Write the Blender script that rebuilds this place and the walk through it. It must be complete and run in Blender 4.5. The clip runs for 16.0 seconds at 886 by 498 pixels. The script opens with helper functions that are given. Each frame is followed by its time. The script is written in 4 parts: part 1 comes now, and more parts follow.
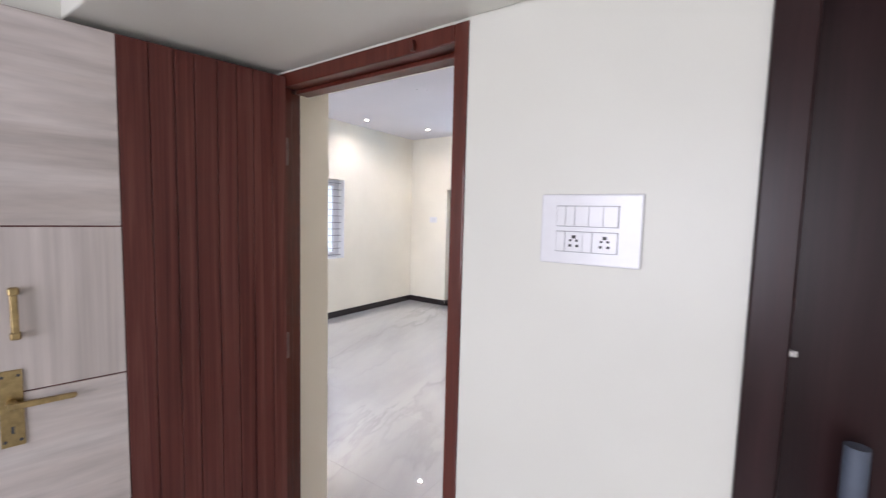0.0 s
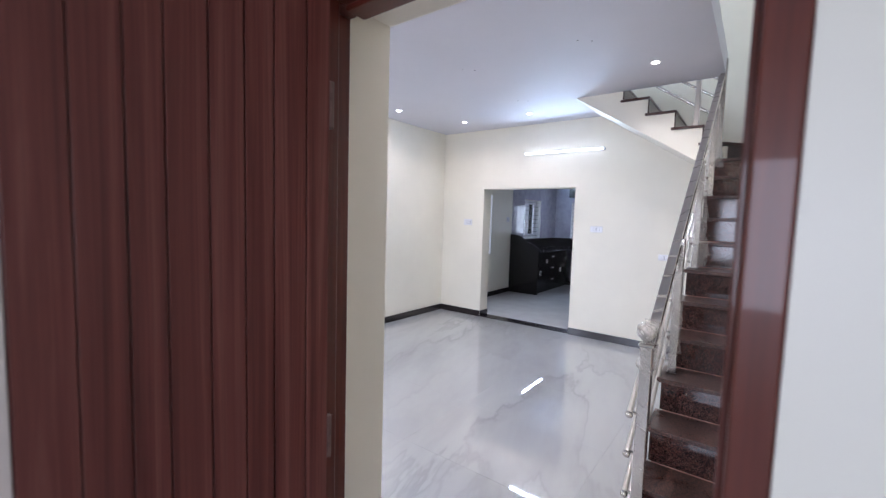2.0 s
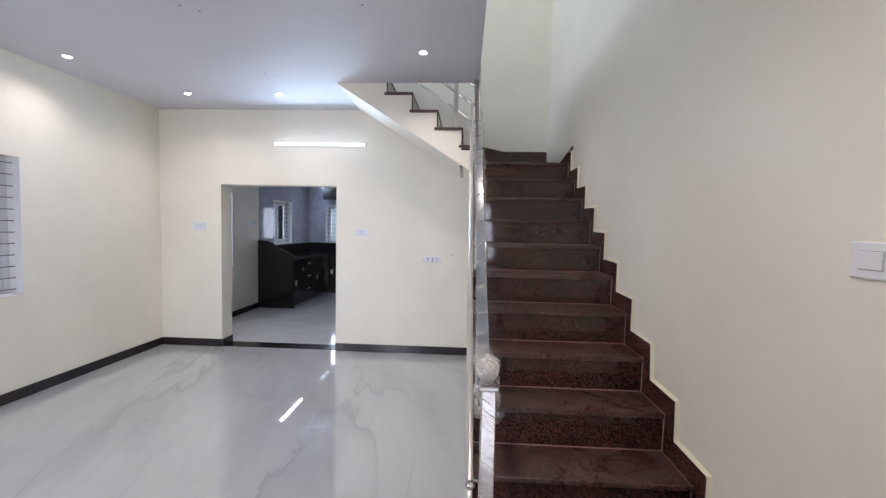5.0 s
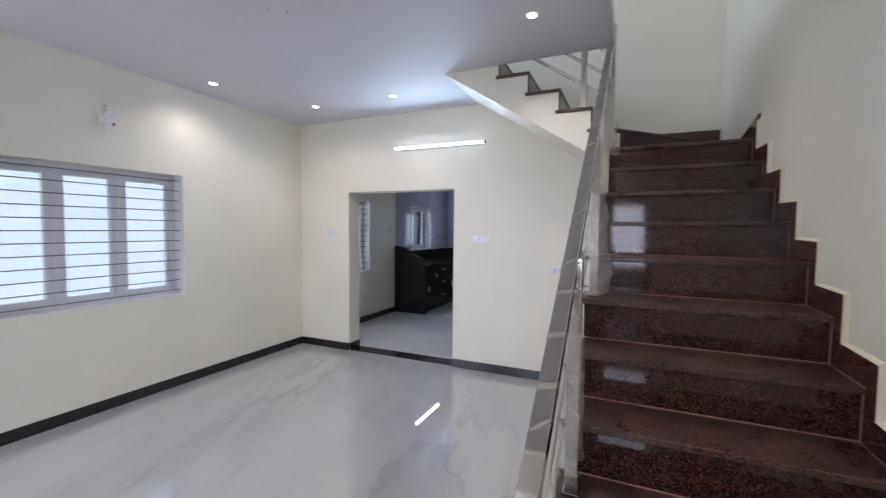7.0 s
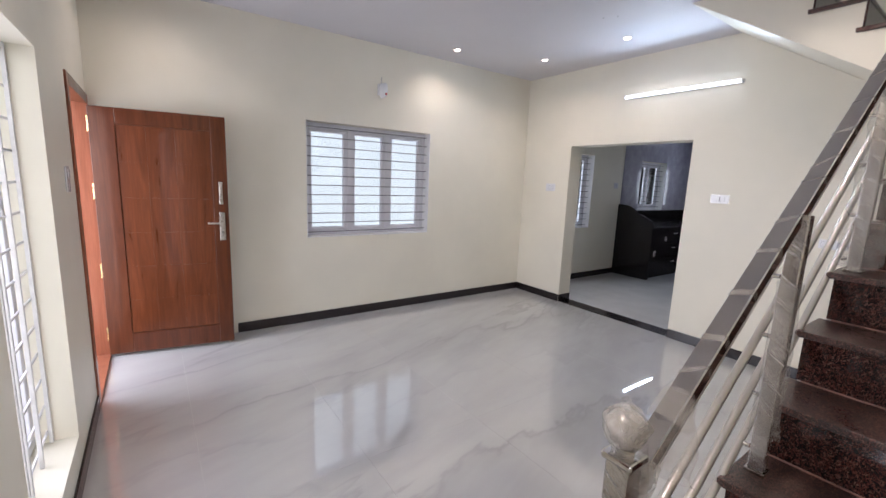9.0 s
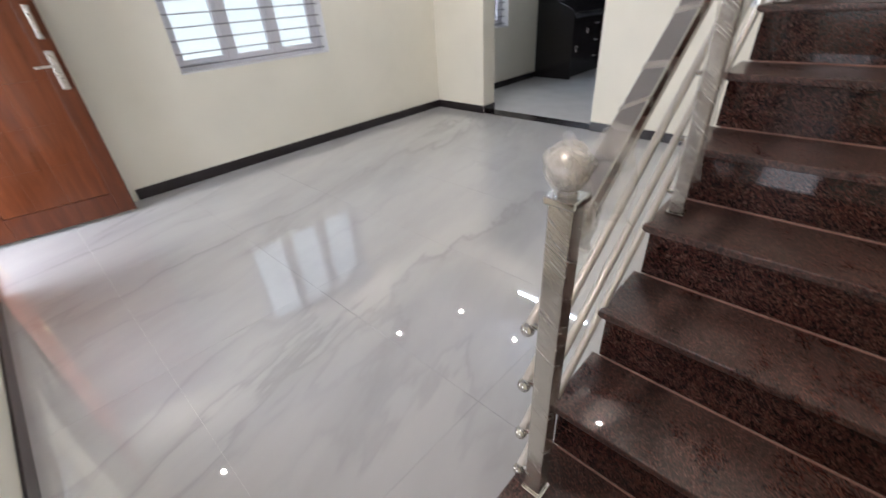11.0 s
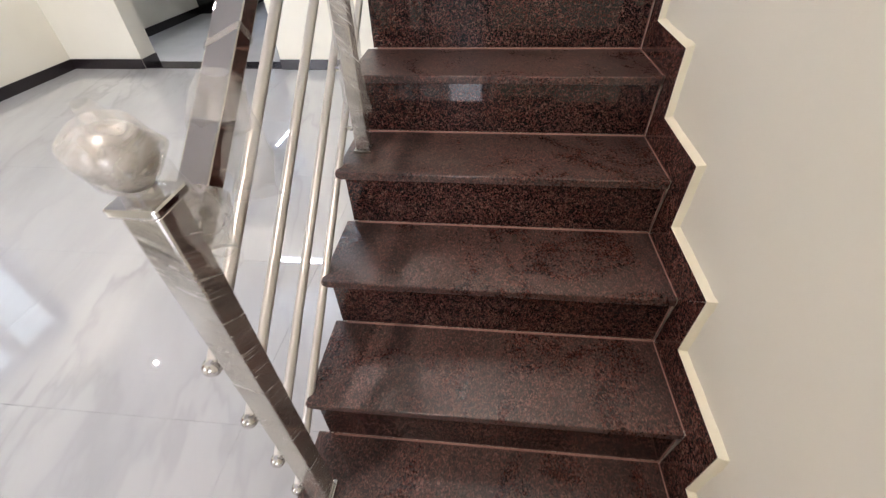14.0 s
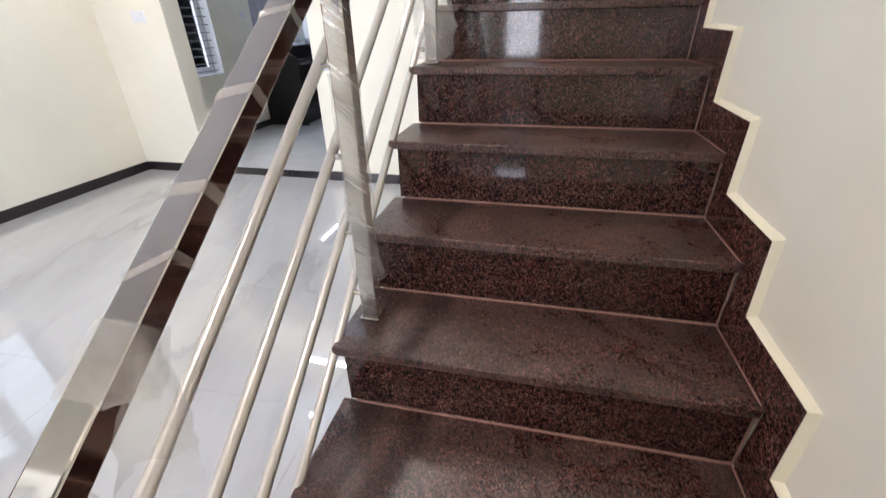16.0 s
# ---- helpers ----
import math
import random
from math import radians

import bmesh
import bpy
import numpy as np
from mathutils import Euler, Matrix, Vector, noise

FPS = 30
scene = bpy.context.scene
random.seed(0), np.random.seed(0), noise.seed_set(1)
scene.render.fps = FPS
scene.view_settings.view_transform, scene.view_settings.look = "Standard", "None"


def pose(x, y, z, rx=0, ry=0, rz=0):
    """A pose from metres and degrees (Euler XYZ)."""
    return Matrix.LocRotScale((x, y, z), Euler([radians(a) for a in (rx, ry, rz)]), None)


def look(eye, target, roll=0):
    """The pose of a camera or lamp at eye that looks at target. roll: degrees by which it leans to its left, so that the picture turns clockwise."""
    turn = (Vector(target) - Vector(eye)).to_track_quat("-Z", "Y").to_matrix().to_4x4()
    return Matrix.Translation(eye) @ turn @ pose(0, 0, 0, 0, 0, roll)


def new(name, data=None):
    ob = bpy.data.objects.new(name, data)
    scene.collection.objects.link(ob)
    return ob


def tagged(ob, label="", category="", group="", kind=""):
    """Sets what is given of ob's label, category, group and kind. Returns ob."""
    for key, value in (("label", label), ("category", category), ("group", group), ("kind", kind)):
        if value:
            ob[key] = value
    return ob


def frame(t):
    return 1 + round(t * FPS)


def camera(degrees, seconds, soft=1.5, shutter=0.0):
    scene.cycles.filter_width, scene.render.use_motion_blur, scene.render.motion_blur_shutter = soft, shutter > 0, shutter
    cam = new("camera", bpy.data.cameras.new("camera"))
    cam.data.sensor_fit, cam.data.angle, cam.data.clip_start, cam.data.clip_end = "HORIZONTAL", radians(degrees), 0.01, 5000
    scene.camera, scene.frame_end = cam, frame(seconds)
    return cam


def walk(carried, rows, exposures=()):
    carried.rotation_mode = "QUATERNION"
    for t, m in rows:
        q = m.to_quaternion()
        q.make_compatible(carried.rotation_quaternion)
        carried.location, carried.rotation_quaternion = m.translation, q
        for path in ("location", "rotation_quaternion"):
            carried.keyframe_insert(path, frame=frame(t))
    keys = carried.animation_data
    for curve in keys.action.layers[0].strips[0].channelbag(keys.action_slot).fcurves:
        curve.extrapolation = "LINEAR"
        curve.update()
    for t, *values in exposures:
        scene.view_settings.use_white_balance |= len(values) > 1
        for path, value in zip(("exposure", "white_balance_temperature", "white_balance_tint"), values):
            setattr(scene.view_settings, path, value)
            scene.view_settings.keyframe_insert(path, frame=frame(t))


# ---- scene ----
cam = camera(94.1, 16.0, soft=1.3, shutter=0.4)
PATH = [
    (0, (5.0, -1.144, 1.635), (3.866, 0.496, 1.475), 1.5),
    (0.5, (4.916, -1.132, 1.627), (3.633, 0.394, 1.465), 1.6),
    (1, (4.781, -0.993, 1.623), (3.442, 0.483, 1.462), 1.6),
    (1.5, (4.609, -0.883, 1.626), (3.296, 0.617, 1.469), 1.7),
    (2, (4.373, -0.77, 1.627), (3.17, 0.821, 1.473), 1.7),
    (2.5, (4.187, -0.647, 1.58), (3.166, 1.068, 1.448), 1.6),
    (3, (4.061, -0.516, 1.643), (3.316, 1.335, 1.501), 1.6),
    (3.5, (3.99, -0.421, 1.609), (3.55, 1.526, 1.49), 1.6),
    (4, (3.948, -0.363, 1.624), (3.774, 1.626, 1.505), 1.3),
    (4.2, (3.944, -0.35, 1.61), (3.851, 1.644, 1.497), 1.2),
    (6.3, (4.019, 0.416, 1.609), (3.655, 2.381, 1.521), 0.3),
    (6.5, (4.069, 0.481, 1.624), (3.57, 2.416, 1.532), 0.4),
    (7, (4.19, 0.547, 1.632), (3.367, 2.367, 1.535), 0.5),
    (7.5, (4.263, 0.495, 1.641), (3.115, 2.129, 1.534), 0.5),
    (8, (4.361, 0.46, 1.622), (2.936, 1.859, 1.509), 0.4),
    (8.2, (4.4, 0.46, 1.623), (2.881, 1.755, 1.502), 0.6),
    (10.3, (4.391, 0.528, 1.485), (2.858, 1.56, 0.718), -1.9),
    (10.5, (4.377, 0.538, 1.463), (2.922, 1.611, 0.608), -2.7),
    (11, (4.332, 0.563, 1.417), (3.128, 1.758, 0.359), -4.0),
    (11.5, (4.317, 0.589, 1.383), (3.408, 1.898, 0.175), -4.3),
    (12, (4.332, 0.612, 1.375), (3.716, 2.001, 0.074), -3.7),
    (12.5, (4.362, 0.629, 1.36), (3.974, 2.064, 0.022), -2.8),
    (13, (4.373, 0.64, 1.363), (4.123, 2.093, 0.011), -2.5),
    (13.5, (4.386, 0.7, 1.36), (4.197, 2.17, 0.017), -2.2),
    (14, (4.41, 0.817, 1.359), (4.225, 2.307, 0.039), -2.1),
    (14.5, (4.415, 0.927, 1.365), (4.197, 2.436, 0.07), -2.3),
    (15, (4.401, 1.052, 1.364), (4.126, 2.616, 0.148), -2.1),
    (15.5, (4.407, 1.106, 1.397), (4.061, 2.735, 0.289), -1.8),
    (16, (4.42, 1.132, 1.429), (4.024, 2.846, 0.477), -1.1),
]
walk(cam, [(t, look(eye, target, roll)) for t, eye, target, roll in PATH],
     exposures=[(0, 0.42, 6200, 22), (0.6, 0.38, 6150, 23), (1.0, 0.12, 6100, 20), (1.5, 0.08, 5850, 18), (2.0, 0.18, 5750, 21), (2.5, 0.36, 6000, 22), (3.5, 0.3, 6100, 21), (4.2, 0.06, 6050, 20),
                (6.5, -0.1, 6000, 20), (7.0, -0.24, 5950, 19), (8.2, -0.2, 6350, 23), (10.5, -0.18, 6400, 17), (11.0, 0.04, 6400, 17), (11.5, 0.22, 6400, 17), (12.0, 0.34, 6400, 17), (13.5, 0.54, 6450, 18), (16, 0.62, 6200, 17)])

# ---- light ----
world = bpy.data.worlds.new("sky_world")
scene.world = world
world.use_nodes = True
wn = world.node_tree
sky = wn.nodes.new("ShaderNodeTexSky")
sky.sky_type, sky.sun_disc = "NISHITA", False
sky.sun_elevation, sky.sun_rotation = radians(50), radians(90)
wn.nodes["Background"].inputs["Strength"].default_value = 0.15
wn.links.new(sky.outputs["Color"], wn.nodes["Background"].inputs["Color"])

sun = new("sun", bpy.data.lights.new("sun", "SUN"))
sun.data.energy, sun.data.angle, sun.data.color = 5.0, radians(0.6), (1.0, 0.96, 0.9)
sun.matrix_world = look((20, -2, 20 * math.tan(radians(50))), (0, 0, 0))


def area_light(name, eye, target, w, h, watts, colour):
    ob = new(name, bpy.data.lights.new(name, "AREA"))
    ob.data.shape, ob.data.size, ob.data.size_y = "RECTANGLE", w, h
    ob.data.energy, ob.data.color = watts, colour
    ob.matrix_world = look(eye, target)
    return ob


DAY = (0.88, 0.95, 1.0)
area_light("window_light_door", (0.53, -0.35, 1.1), (0.53, 3, 0.9), 0.8, 1.9, 30, DAY)
area_light("window_light_porch", (1.9, -1.1, 1.35), (3.4, 2.5, 0.9), 1.7, 1.9, 66, DAY)
# Added fill outside in place of sky light; the porch has no such lamp.
area_light("porch_sky_fill", (0.9, -2.7, 1.7), (1.9, 2.0, 0.9), 3.4, 2.2, 145, DAY)
area_light("window_light_kitchen_a", (-0.225, 6.2, 1.5), (3, 6.2, 1.5), 0.88, 1.2, 22, DAY)
area_light("window_light_kitchen_b", (-0.225, 8.59, 1.64), (3, 8.59, 1.3), 0.88, 0.88, 9, DAY)
area_light("window_light_kitchen_c", (0.9, 10.28, 1.62), (0.9, 7, 1.2), 0.88, 0.93, 11, DAY)
area_light("window_light_bedroom", (4.6, -3.97, 1.55), (4.6, 0, 1.5), 1.75, 1.25, 46, (0.95, 0.97, 1.0))
area_light("window_light_upstairs", (0.05, 3.4, 4.7), (4.9, 4.2, 4.3), 2.2, 1.3, 74, (0.70, 0.90, 1.0))
tube = area_light("tube_lamp_light", (2.11, 4.90, 2.605), (2.11, 3.5, 2.3), 1.12, 0.05, 15, (0.62, 0.83, 1.0))
area_light("kitchen_tube_light", (0.10, 8.835, 2.59), (1.5, 8.835, 2.2), 1.12, 0.05, 18, (0.62, 0.83, 1.0))

# The last entry is an unseen lamp, added to brighten the stair wall.
SPOTS = [(0.43, 3.365, 23), (0.828, 4.359, 23), (1.863, 4.37, 23), (3.567, 3.306, 42), (0.55, 0.60, 15), (3.56, 0.62, 78)]
for sx, sy, watts in SPOTS:
    ob = new("spot_lamp_light", bpy.data.lights.new("spot_lamp_light", "SPOT"))
    ob.data.energy, ob.data.spot_size, ob.data.spot_blend = watts, radians(150), 1.0
    ob.data.color, ob.data.shadow_soft_size = (1.0, 0.915, 0.80), 0.022
    ob.matrix_world = look((sx, sy, 3.012), (sx, sy, 0))

ob = new("upstairs_lamp_light", bpy.data.lights.new("upstairs_lamp_light", "SPOT"))
ob.data.energy, ob.data.spot_size, ob.data.spot_blend, ob.data.color, ob.data.shadow_soft_size = 80, radians(120), 0.9, (1.0, 0.90, 0.78), 0.04
ob.matrix_world = look((4.28, 4.1, 6.15), (4.28, 3.2, 0))


# ---- materials ----
def material(name):
    m = bpy.data.materials.new(name)
    m.use_nodes = True
    n = m.node_tree.nodes
    return m, n, m.node_tree.links, n["Principled BSDF"]


def coords(n, l, scale=(1, 1, 1), rot=(0, 0, 0), space="position"):
    mp = n.new("ShaderNodeMapping")
    mp.inputs["Scale"].default_value = scale
    mp.inputs["Rotation"].default_value = rot
    if space == "position":
        g = n.new("ShaderNodeNewGeometry")
        l.new(g.outputs["Position"], mp.inputs["Vector"])
    else:
        g = n.new("ShaderNodeTexCoord")
        l.new(g.outputs["Object"], mp.inputs["Vector"])
    return mp.outputs["Vector"]


def noise_tex(n, l, vec, scale, detail=4, rough=0.55, dist=0.0):
    t = n.new("ShaderNodeTexNoise")
    t.inputs["Scale"].default_value, t.inputs["Detail"].default_value = scale, detail
    t.inputs["Roughness"].default_value, t.inputs["Distortion"].default_value = rough, dist
    l.new(vec, t.inputs["Vector"])
    return t.outputs["Fac"]


def ramp(n, l, fac, stops):
    r = n.new("ShaderNodeValToRGB")
    while len(r.color_ramp.elements) < len(stops):
        r.color_ramp.elements.new(0.5)
    for e, (p, c) in zip(r.color_ramp.elements, stops):
        e.position = p
        e.color = (*c, 1) if len(c) == 3 else c
    l.new(fac, r.inputs["Fac"])
    return r.outputs["Color"]


def mix(n, l, fac, a, b, mode="MIX"):
    x = n.new("ShaderNodeMix")
    x.data_type, x.blend_type = "RGBA", mode
    for sock, v in ((0, fac), (6, a), (7, b)):
        if isinstance(v, (int, float)):
            x.inputs[sock].default_value = v
        elif isinstance(v, tuple):
            x.inputs[sock].default_value = (*v, 1)
        else:
            l.new(v, x.inputs[sock])
    return x.outputs[2]


def bump(n, l, b, height, strength, distance):
    u = n.new("ShaderNodeBump")
    u.inputs["Strength"].default_value, u.inputs["Distance"].default_value = strength, distance
    l.new(height, u.inputs["Height"])
    l.new(u.outputs["Normal"], b.inputs["Normal"])


def to_range(n, l, fac, lo, hi):
    r = n.new("ShaderNodeMapRange")
    r.inputs["To Min"].default_value, r.inputs["To Max"].default_value = lo, hi
    l.new(fac, r.inputs["Value"])
    return r.outputs["Result"]


def paint(name, colour, rough=0.55, var=0.05, bump_s=0.12):
    """Rolled wall paint: faint blotches, roller stipple."""
    m, n, l, b = material(name)
    v = coords(n, l)
    big = noise_tex(n, l, v, 1.3, 3)
    lo = tuple(c * (1 - var) for c in colour)
    hi = tuple(min(1, c * (1 + var * 0.6)) for c in colour)
    l.new(ramp(n, l, big, [(0.3, lo), (0.7, hi)]), b.inputs["Base Color"])
    fine = noise_tex(n, l, v, 260, 3)
    wave = noise_tex(n, l, v, 9, 2)
    bump(n, l, b, mix(n, l, 0.35, fine, wave), bump_s, 0.0015)
    l.new(to_range(n, l, big, rough - 0.07, rough + 0.08), b.inputs["Roughness"])
    return m


def plain(name, colour, rough=0.4, metal=0.0, var=0.08, scale=30, bump_s=0.0):
    m, n, l, b = material(name)
    v = coords(n, l)
    f = noise_tex(n, l, v, scale, 4)
    l.new(ramp(n, l, f, [(0.3, tuple(c * (1 - var) for c in colour)), (0.7, tuple(min(1, c * (1 + var)) for c in colour))]), b.inputs["Base Color"])
    b.inputs["Metallic"].default_value = metal
    l.new(to_range(n, l, f, max(0.02, rough - 0.08), rough + 0.08), b.inputs["Roughness"])
    if bump_s:
        bump(n, l, b, f, bump_s, 0.002)
    return m


CREAM = paint("cream_wall_paint", (0.84, 0.80, 0.69), 0.42)
BEDROOM_WHITE = paint("ivory_wall_paint", (0.78, 0.772, 0.695), 0.42)
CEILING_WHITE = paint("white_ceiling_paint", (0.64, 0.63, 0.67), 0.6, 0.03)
OUTSIDE_WHITE = paint("outside_white_paint", (0.70, 0.78, 0.80), 0.7)


def marble_floor():
    m, n, l, b = material("polished_marble_tile")
    g = n.new("ShaderNodeNewGeometry")
    o = n.new("ShaderNodeObjectInfo")
    sh = n.new("ShaderNodeVectorMath")
    sh.operation = "MULTIPLY_ADD"
    l.new(o.outputs["Random"], sh.inputs[0])
    sh.inputs[1].default_value = (0.02, 0.03, 0.0)
    l.new(g.outputs["Position"], sh.inputs[2])
    mp = n.new("ShaderNodeMapping")
    mp.vector_type = "TEXTURE"
    mp.inputs["Rotation"].default_value = (0, 0, radians(109))
    mp.inputs["Scale"].default_value = (2.3, 0.72, 1)
    l.new(sh.outputs["Vector"], mp.inputs["Vector"])
    v = mp.outputs["Vector"]
    cloud = noise_tex(n, l, v, 1.3, 4, 0.55, 0.3)
    base = ramp(n, l, cloud, [(0.25, (0.395, 0.393, 0.40)), (0.5, (0.475, 0.473, 0.475)), (0.75, (0.525, 0.52, 0.515))])
    vein = noise_tex(n, l, v, 1.0, 5, 0.52, 0.25)
    soft = ramp(n, l, vein, [(0.40, (0, 0, 0)), (0.487, (0.27, 0.27, 0.27)), (0.51, (0.05, 0.05, 0.05)), (0.56, (0, 0, 0))])
    core = ramp(n, l, vein, [(0.468, (0, 0, 0)), (0.488, (0.22, 0.22, 0.22)), (0.500, (0, 0, 0))])
    gate = ramp(n, l, noise_tex(n, l, v, 0.8, 3), [(0.38, (0.1, 0.1, 0.1)), (0.62, (1, 1, 1))])
    mask = mix(n, l, 1.0, mix(n, l, 1.0, soft, core, "ADD"), gate, "MULTIPLY")
    c1 = mix(n, l, mask, base, (0.27, 0.27, 0.275))
    hair = ramp(n, l, noise_tex(n, l, v, 2.6, 5, 0.6, 1.0), [(0.487, (0, 0, 0)), (0.5, (0.16, 0.16, 0.16)), (0.513, (0, 0, 0))])
    l.new(mix(n, l, hair, c1, (0.45, 0.45, 0.46)), b.inputs["Base Color"])
    b.inputs["IOR"].default_value = 2.4
    smear = noise_tex(n, l, coords(n, l), 3.0, 5)
    l.new(to_range(n, l, smear, 0.0, 0.014), b.inputs["Roughness"])
    bump(n, l, b, noise_tex(n, l, coords(n, l), 2.2, 1), 0.016, 0.01)
    return m


MARBLE = marble_floor()


def granite(name, dusty, shade=1.0):
    """Dark brown granite with red-brown crystals; treads carry dust and dry mop marks."""
    m, n, l, b = material(name)
    v = coords(n, l)
    vo = n.new("ShaderNodeTexVoronoi")
    vo.inputs["Scale"].default_value = 290
    wob = n.new("ShaderNodeVectorMath")
    wob.operation = "ADD"
    nz = n.new("ShaderNodeTexNoise")
    nz.inputs["Scale"].default_value = 70
    l.new(v, nz.inputs["Vector"])
    sc = n.new("ShaderNodeVectorMath")
    sc.operation = "SCALE"
    sc.inputs["Scale"].default_value = 0.03
    l.new(nz.outputs["Color"], sc.inputs[0])
    l.new(v, wob.inputs[0])
    l.new(sc.outputs["Vector"], wob.inputs[1])
    l.new(wob.outputs["Vector"], vo.inputs["Vector"])
    sep = n.new("ShaderNodeSeparateColor")
    l.new(vo.outputs["Color"], sep.inputs["Color"])
    grain = ramp(n, l, sep.outputs["Red"], [(0.0, (0.007, 0.004, 0.005)), (0.45, (0.022, 0.010, 0.010)), (0.66, (0.082, 0.026, 0.021)), (0.86, (0.165, 0.060, 0.047)), (1.0, (0.23, 0.14, 0.11))])
    big = noise_tex(n, l, v, 7, 5)
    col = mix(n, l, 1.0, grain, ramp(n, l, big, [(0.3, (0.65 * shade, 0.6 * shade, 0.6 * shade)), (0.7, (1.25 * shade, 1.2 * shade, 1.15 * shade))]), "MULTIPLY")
    b.inputs["IOR"].default_value = 1.42 if dusty else 1.55
    if dusty:
        d1 = noise_tex(n, l, v, 3.6, 8, 0.66, 1.4)
        d2 = noise_tex(n, l, v, 150, 4, 0.7)
        dust = ramp(n, l, mix(n, l, 0.42, d1, d2), [(0.39, (0.0, 0.0, 0.0)), (0.46, (0.05, 0.05, 0.05)), (0.495, (0.24, 0.24, 0.24)), (0.535, (0.12, 0.12, 0.12)), (0.62, (0.56, 0.56, 0.56))])
        col = mix(n, l, dust, col, (0.165, 0.130, 0.112))
        l.new(to_range(n, l, dust, 0.26, 0.60), b.inputs["Roughness"])
        b.inputs["Coat Weight"].default_value = 0.16
        b.inputs["Coat Roughness"].default_value = 0.03
    else:
        s1 = noise_tex(n, l, coords(n, l, (1, 1, 5)), 5.0, 5)
        film = ramp(n, l, s1, [(0.4, (0.0, 0.0, 0.0)), (0.72, (0.09, 0.09, 0.09))])
        col = mix(n, l, film, col, (0.16, 0.13, 0.12))
        l.new(to_range(n, l, s1, 0.02, 0.12), b.inputs["Roughness"])
    l.new(col, b.inputs["Base Color"])
    bump(n, l, b, noise_tex(n, l, v, 120, 2), 0.03, 0.001)
    return m


# One granite, its colour scaled: risers darker than treads, skirting lighter.
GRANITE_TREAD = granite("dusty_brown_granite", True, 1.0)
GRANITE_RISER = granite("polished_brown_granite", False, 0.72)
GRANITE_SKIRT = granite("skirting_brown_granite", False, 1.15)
GRANITE_BLACK = plain("black_granite", (0.016, 0.014, 0.015), 0.14, 0, 0.4, 220)
BASE_BLACK = plain("dark_brown_black_granite", (0.022, 0.016, 0.018), 0.2, 0, 0.4, 160)
PLASTER_EDGE = paint("yellowish_fresh_plaster", (0.82, 0.77, 0.60), 0.7, 0.08, 0.4)
GROUT = plain("pinkish_grout", (0.36, 0.20, 0.16), 0.85, 0, 0.15, 60, 0.2)
JOINT = plain("grey_joint", (0.50, 0.495, 0.49), 0.6)


def wood(name, dark, mid, light, rough, grain=(22, 22, 1.1), ring=1.0, coat=0.0):
    m, n, l, b = material(name)
    v = coords(n, l, grain, space="object")
    f = noise_tex(n, l, v, 1.4 * ring, 7, 0.6, 0.9)
    fine = noise_tex(n, l, coords(n, l, (grain[0] * 9, grain[1] * 9, grain[2] * 4), space="object"), 1.2, 3)
    c = ramp(n, l, f, [(0.28, dark), (0.5, mid), (0.74, light)])
    c = mix(n, l, 0.35, c, mix(n, l, 1.0, c, ramp(n, l, fine, [(0.3, (0.6, 0.6, 0.6)), (0.7, (1.3, 1.3, 1.3))]), "MULTIPLY"))
    l.new(c, b.inputs["Base Color"])
    l.new(to_range(n, l, f, rough - 0.06, rough + 0.1), b.inputs["Roughness"])
    b.inputs["Coat Weight"].default_value = coat
    b.inputs["Coat Roughness"].default_value = 0.05
    b.inputs["Specular IOR Level"].default_value = 0.3
    bump(n, l, b, fine, 0.06, 0.001)
    return m


LAM_DARK = wood("dark_wenge_laminate", (0.060, 0.014, 0.011), (0.114, 0.032, 0.025), (0.172, 0.064, 0.052), 0.30, (26, 26, 0.5), 1.0)
LAM_LIGHT_H = wood("pale_ash_laminate_level", (0.45, 0.395, 0.355), (0.56, 0.50, 0.46), (0.64, 0.59, 0.55), 0.36, (0.45, 0.45, 6.5), 1.0)
LAM_LIGHT_V = wood("pale_ash_laminate_upright", (0.47, 0.415, 0.375), (0.56, 0.50, 0.46), (0.62, 0.57, 0.53), 0.36, (5, 5, 0.25), 1.0)
FRAME_RED = wood("red_brown_enamelled_frame", (0.080, 0.015, 0.009), (0.102, 0.020, 0.012), (0.124, 0.027, 0.016), 0.36, (14, 14, 1.0), 1.0, 0.35)
TEAK = wood("varnished_teak", (0.070, 0.017, 0.005), (0.108, 0.027, 0.008), (0.155, 0.041, 0.013), 0.28, (13, 13, 1.2), 0.8, 0.4)
TEAK_DEEP = wood("varnished_teak_stile", (0.058, 0.014, 0.005), (0.086, 0.021, 0.0065), (0.120, 0.033, 0.011), 0.28, (16, 16, 1.1), 0.9, 0.4)
TEAK_PALE = wood("varnished_teak_jamb", (0.22, 0.07, 0.035), (0.30, 0.10, 0.055), (0.37, 0.14, 0.08), 0.3, (16, 16, 1.1), 0.9, 0.3)
BATH_DOOR = wood("deep_brown_door_veneer", (0.013, 0.0035, 0.004), (0.022, 0.006, 0.0065), (0.032, 0.010, 0.010), 0.3, (18, 18, 0.8))
BRASS = plain("antique_brass", (0.42, 0.31, 0.15), 0.32, 1.0, 0.2, 60)
GOLD_HINGE = plain("bright_brass_hinge", (0.72, 0.55, 0.28), 0.25, 1.0, 0.12, 60)
DARK_HINGE = plain("dull_painted_hinge", (0.16, 0.10, 0.09), 0.4, 0.6, 0.2, 60)
SATIN = plain("satin_steel", (0.62, 0.60, 0.57), 0.28, 1.0, 0.08, 80)
GROOVE = plain("dark_groove", (0.015, 0.009, 0.009), 0.7)
STEEL = plain("polished_stainless_steel", (0.66, 0.64, 0.61), 0.10, 1.0, 0.06, 12)
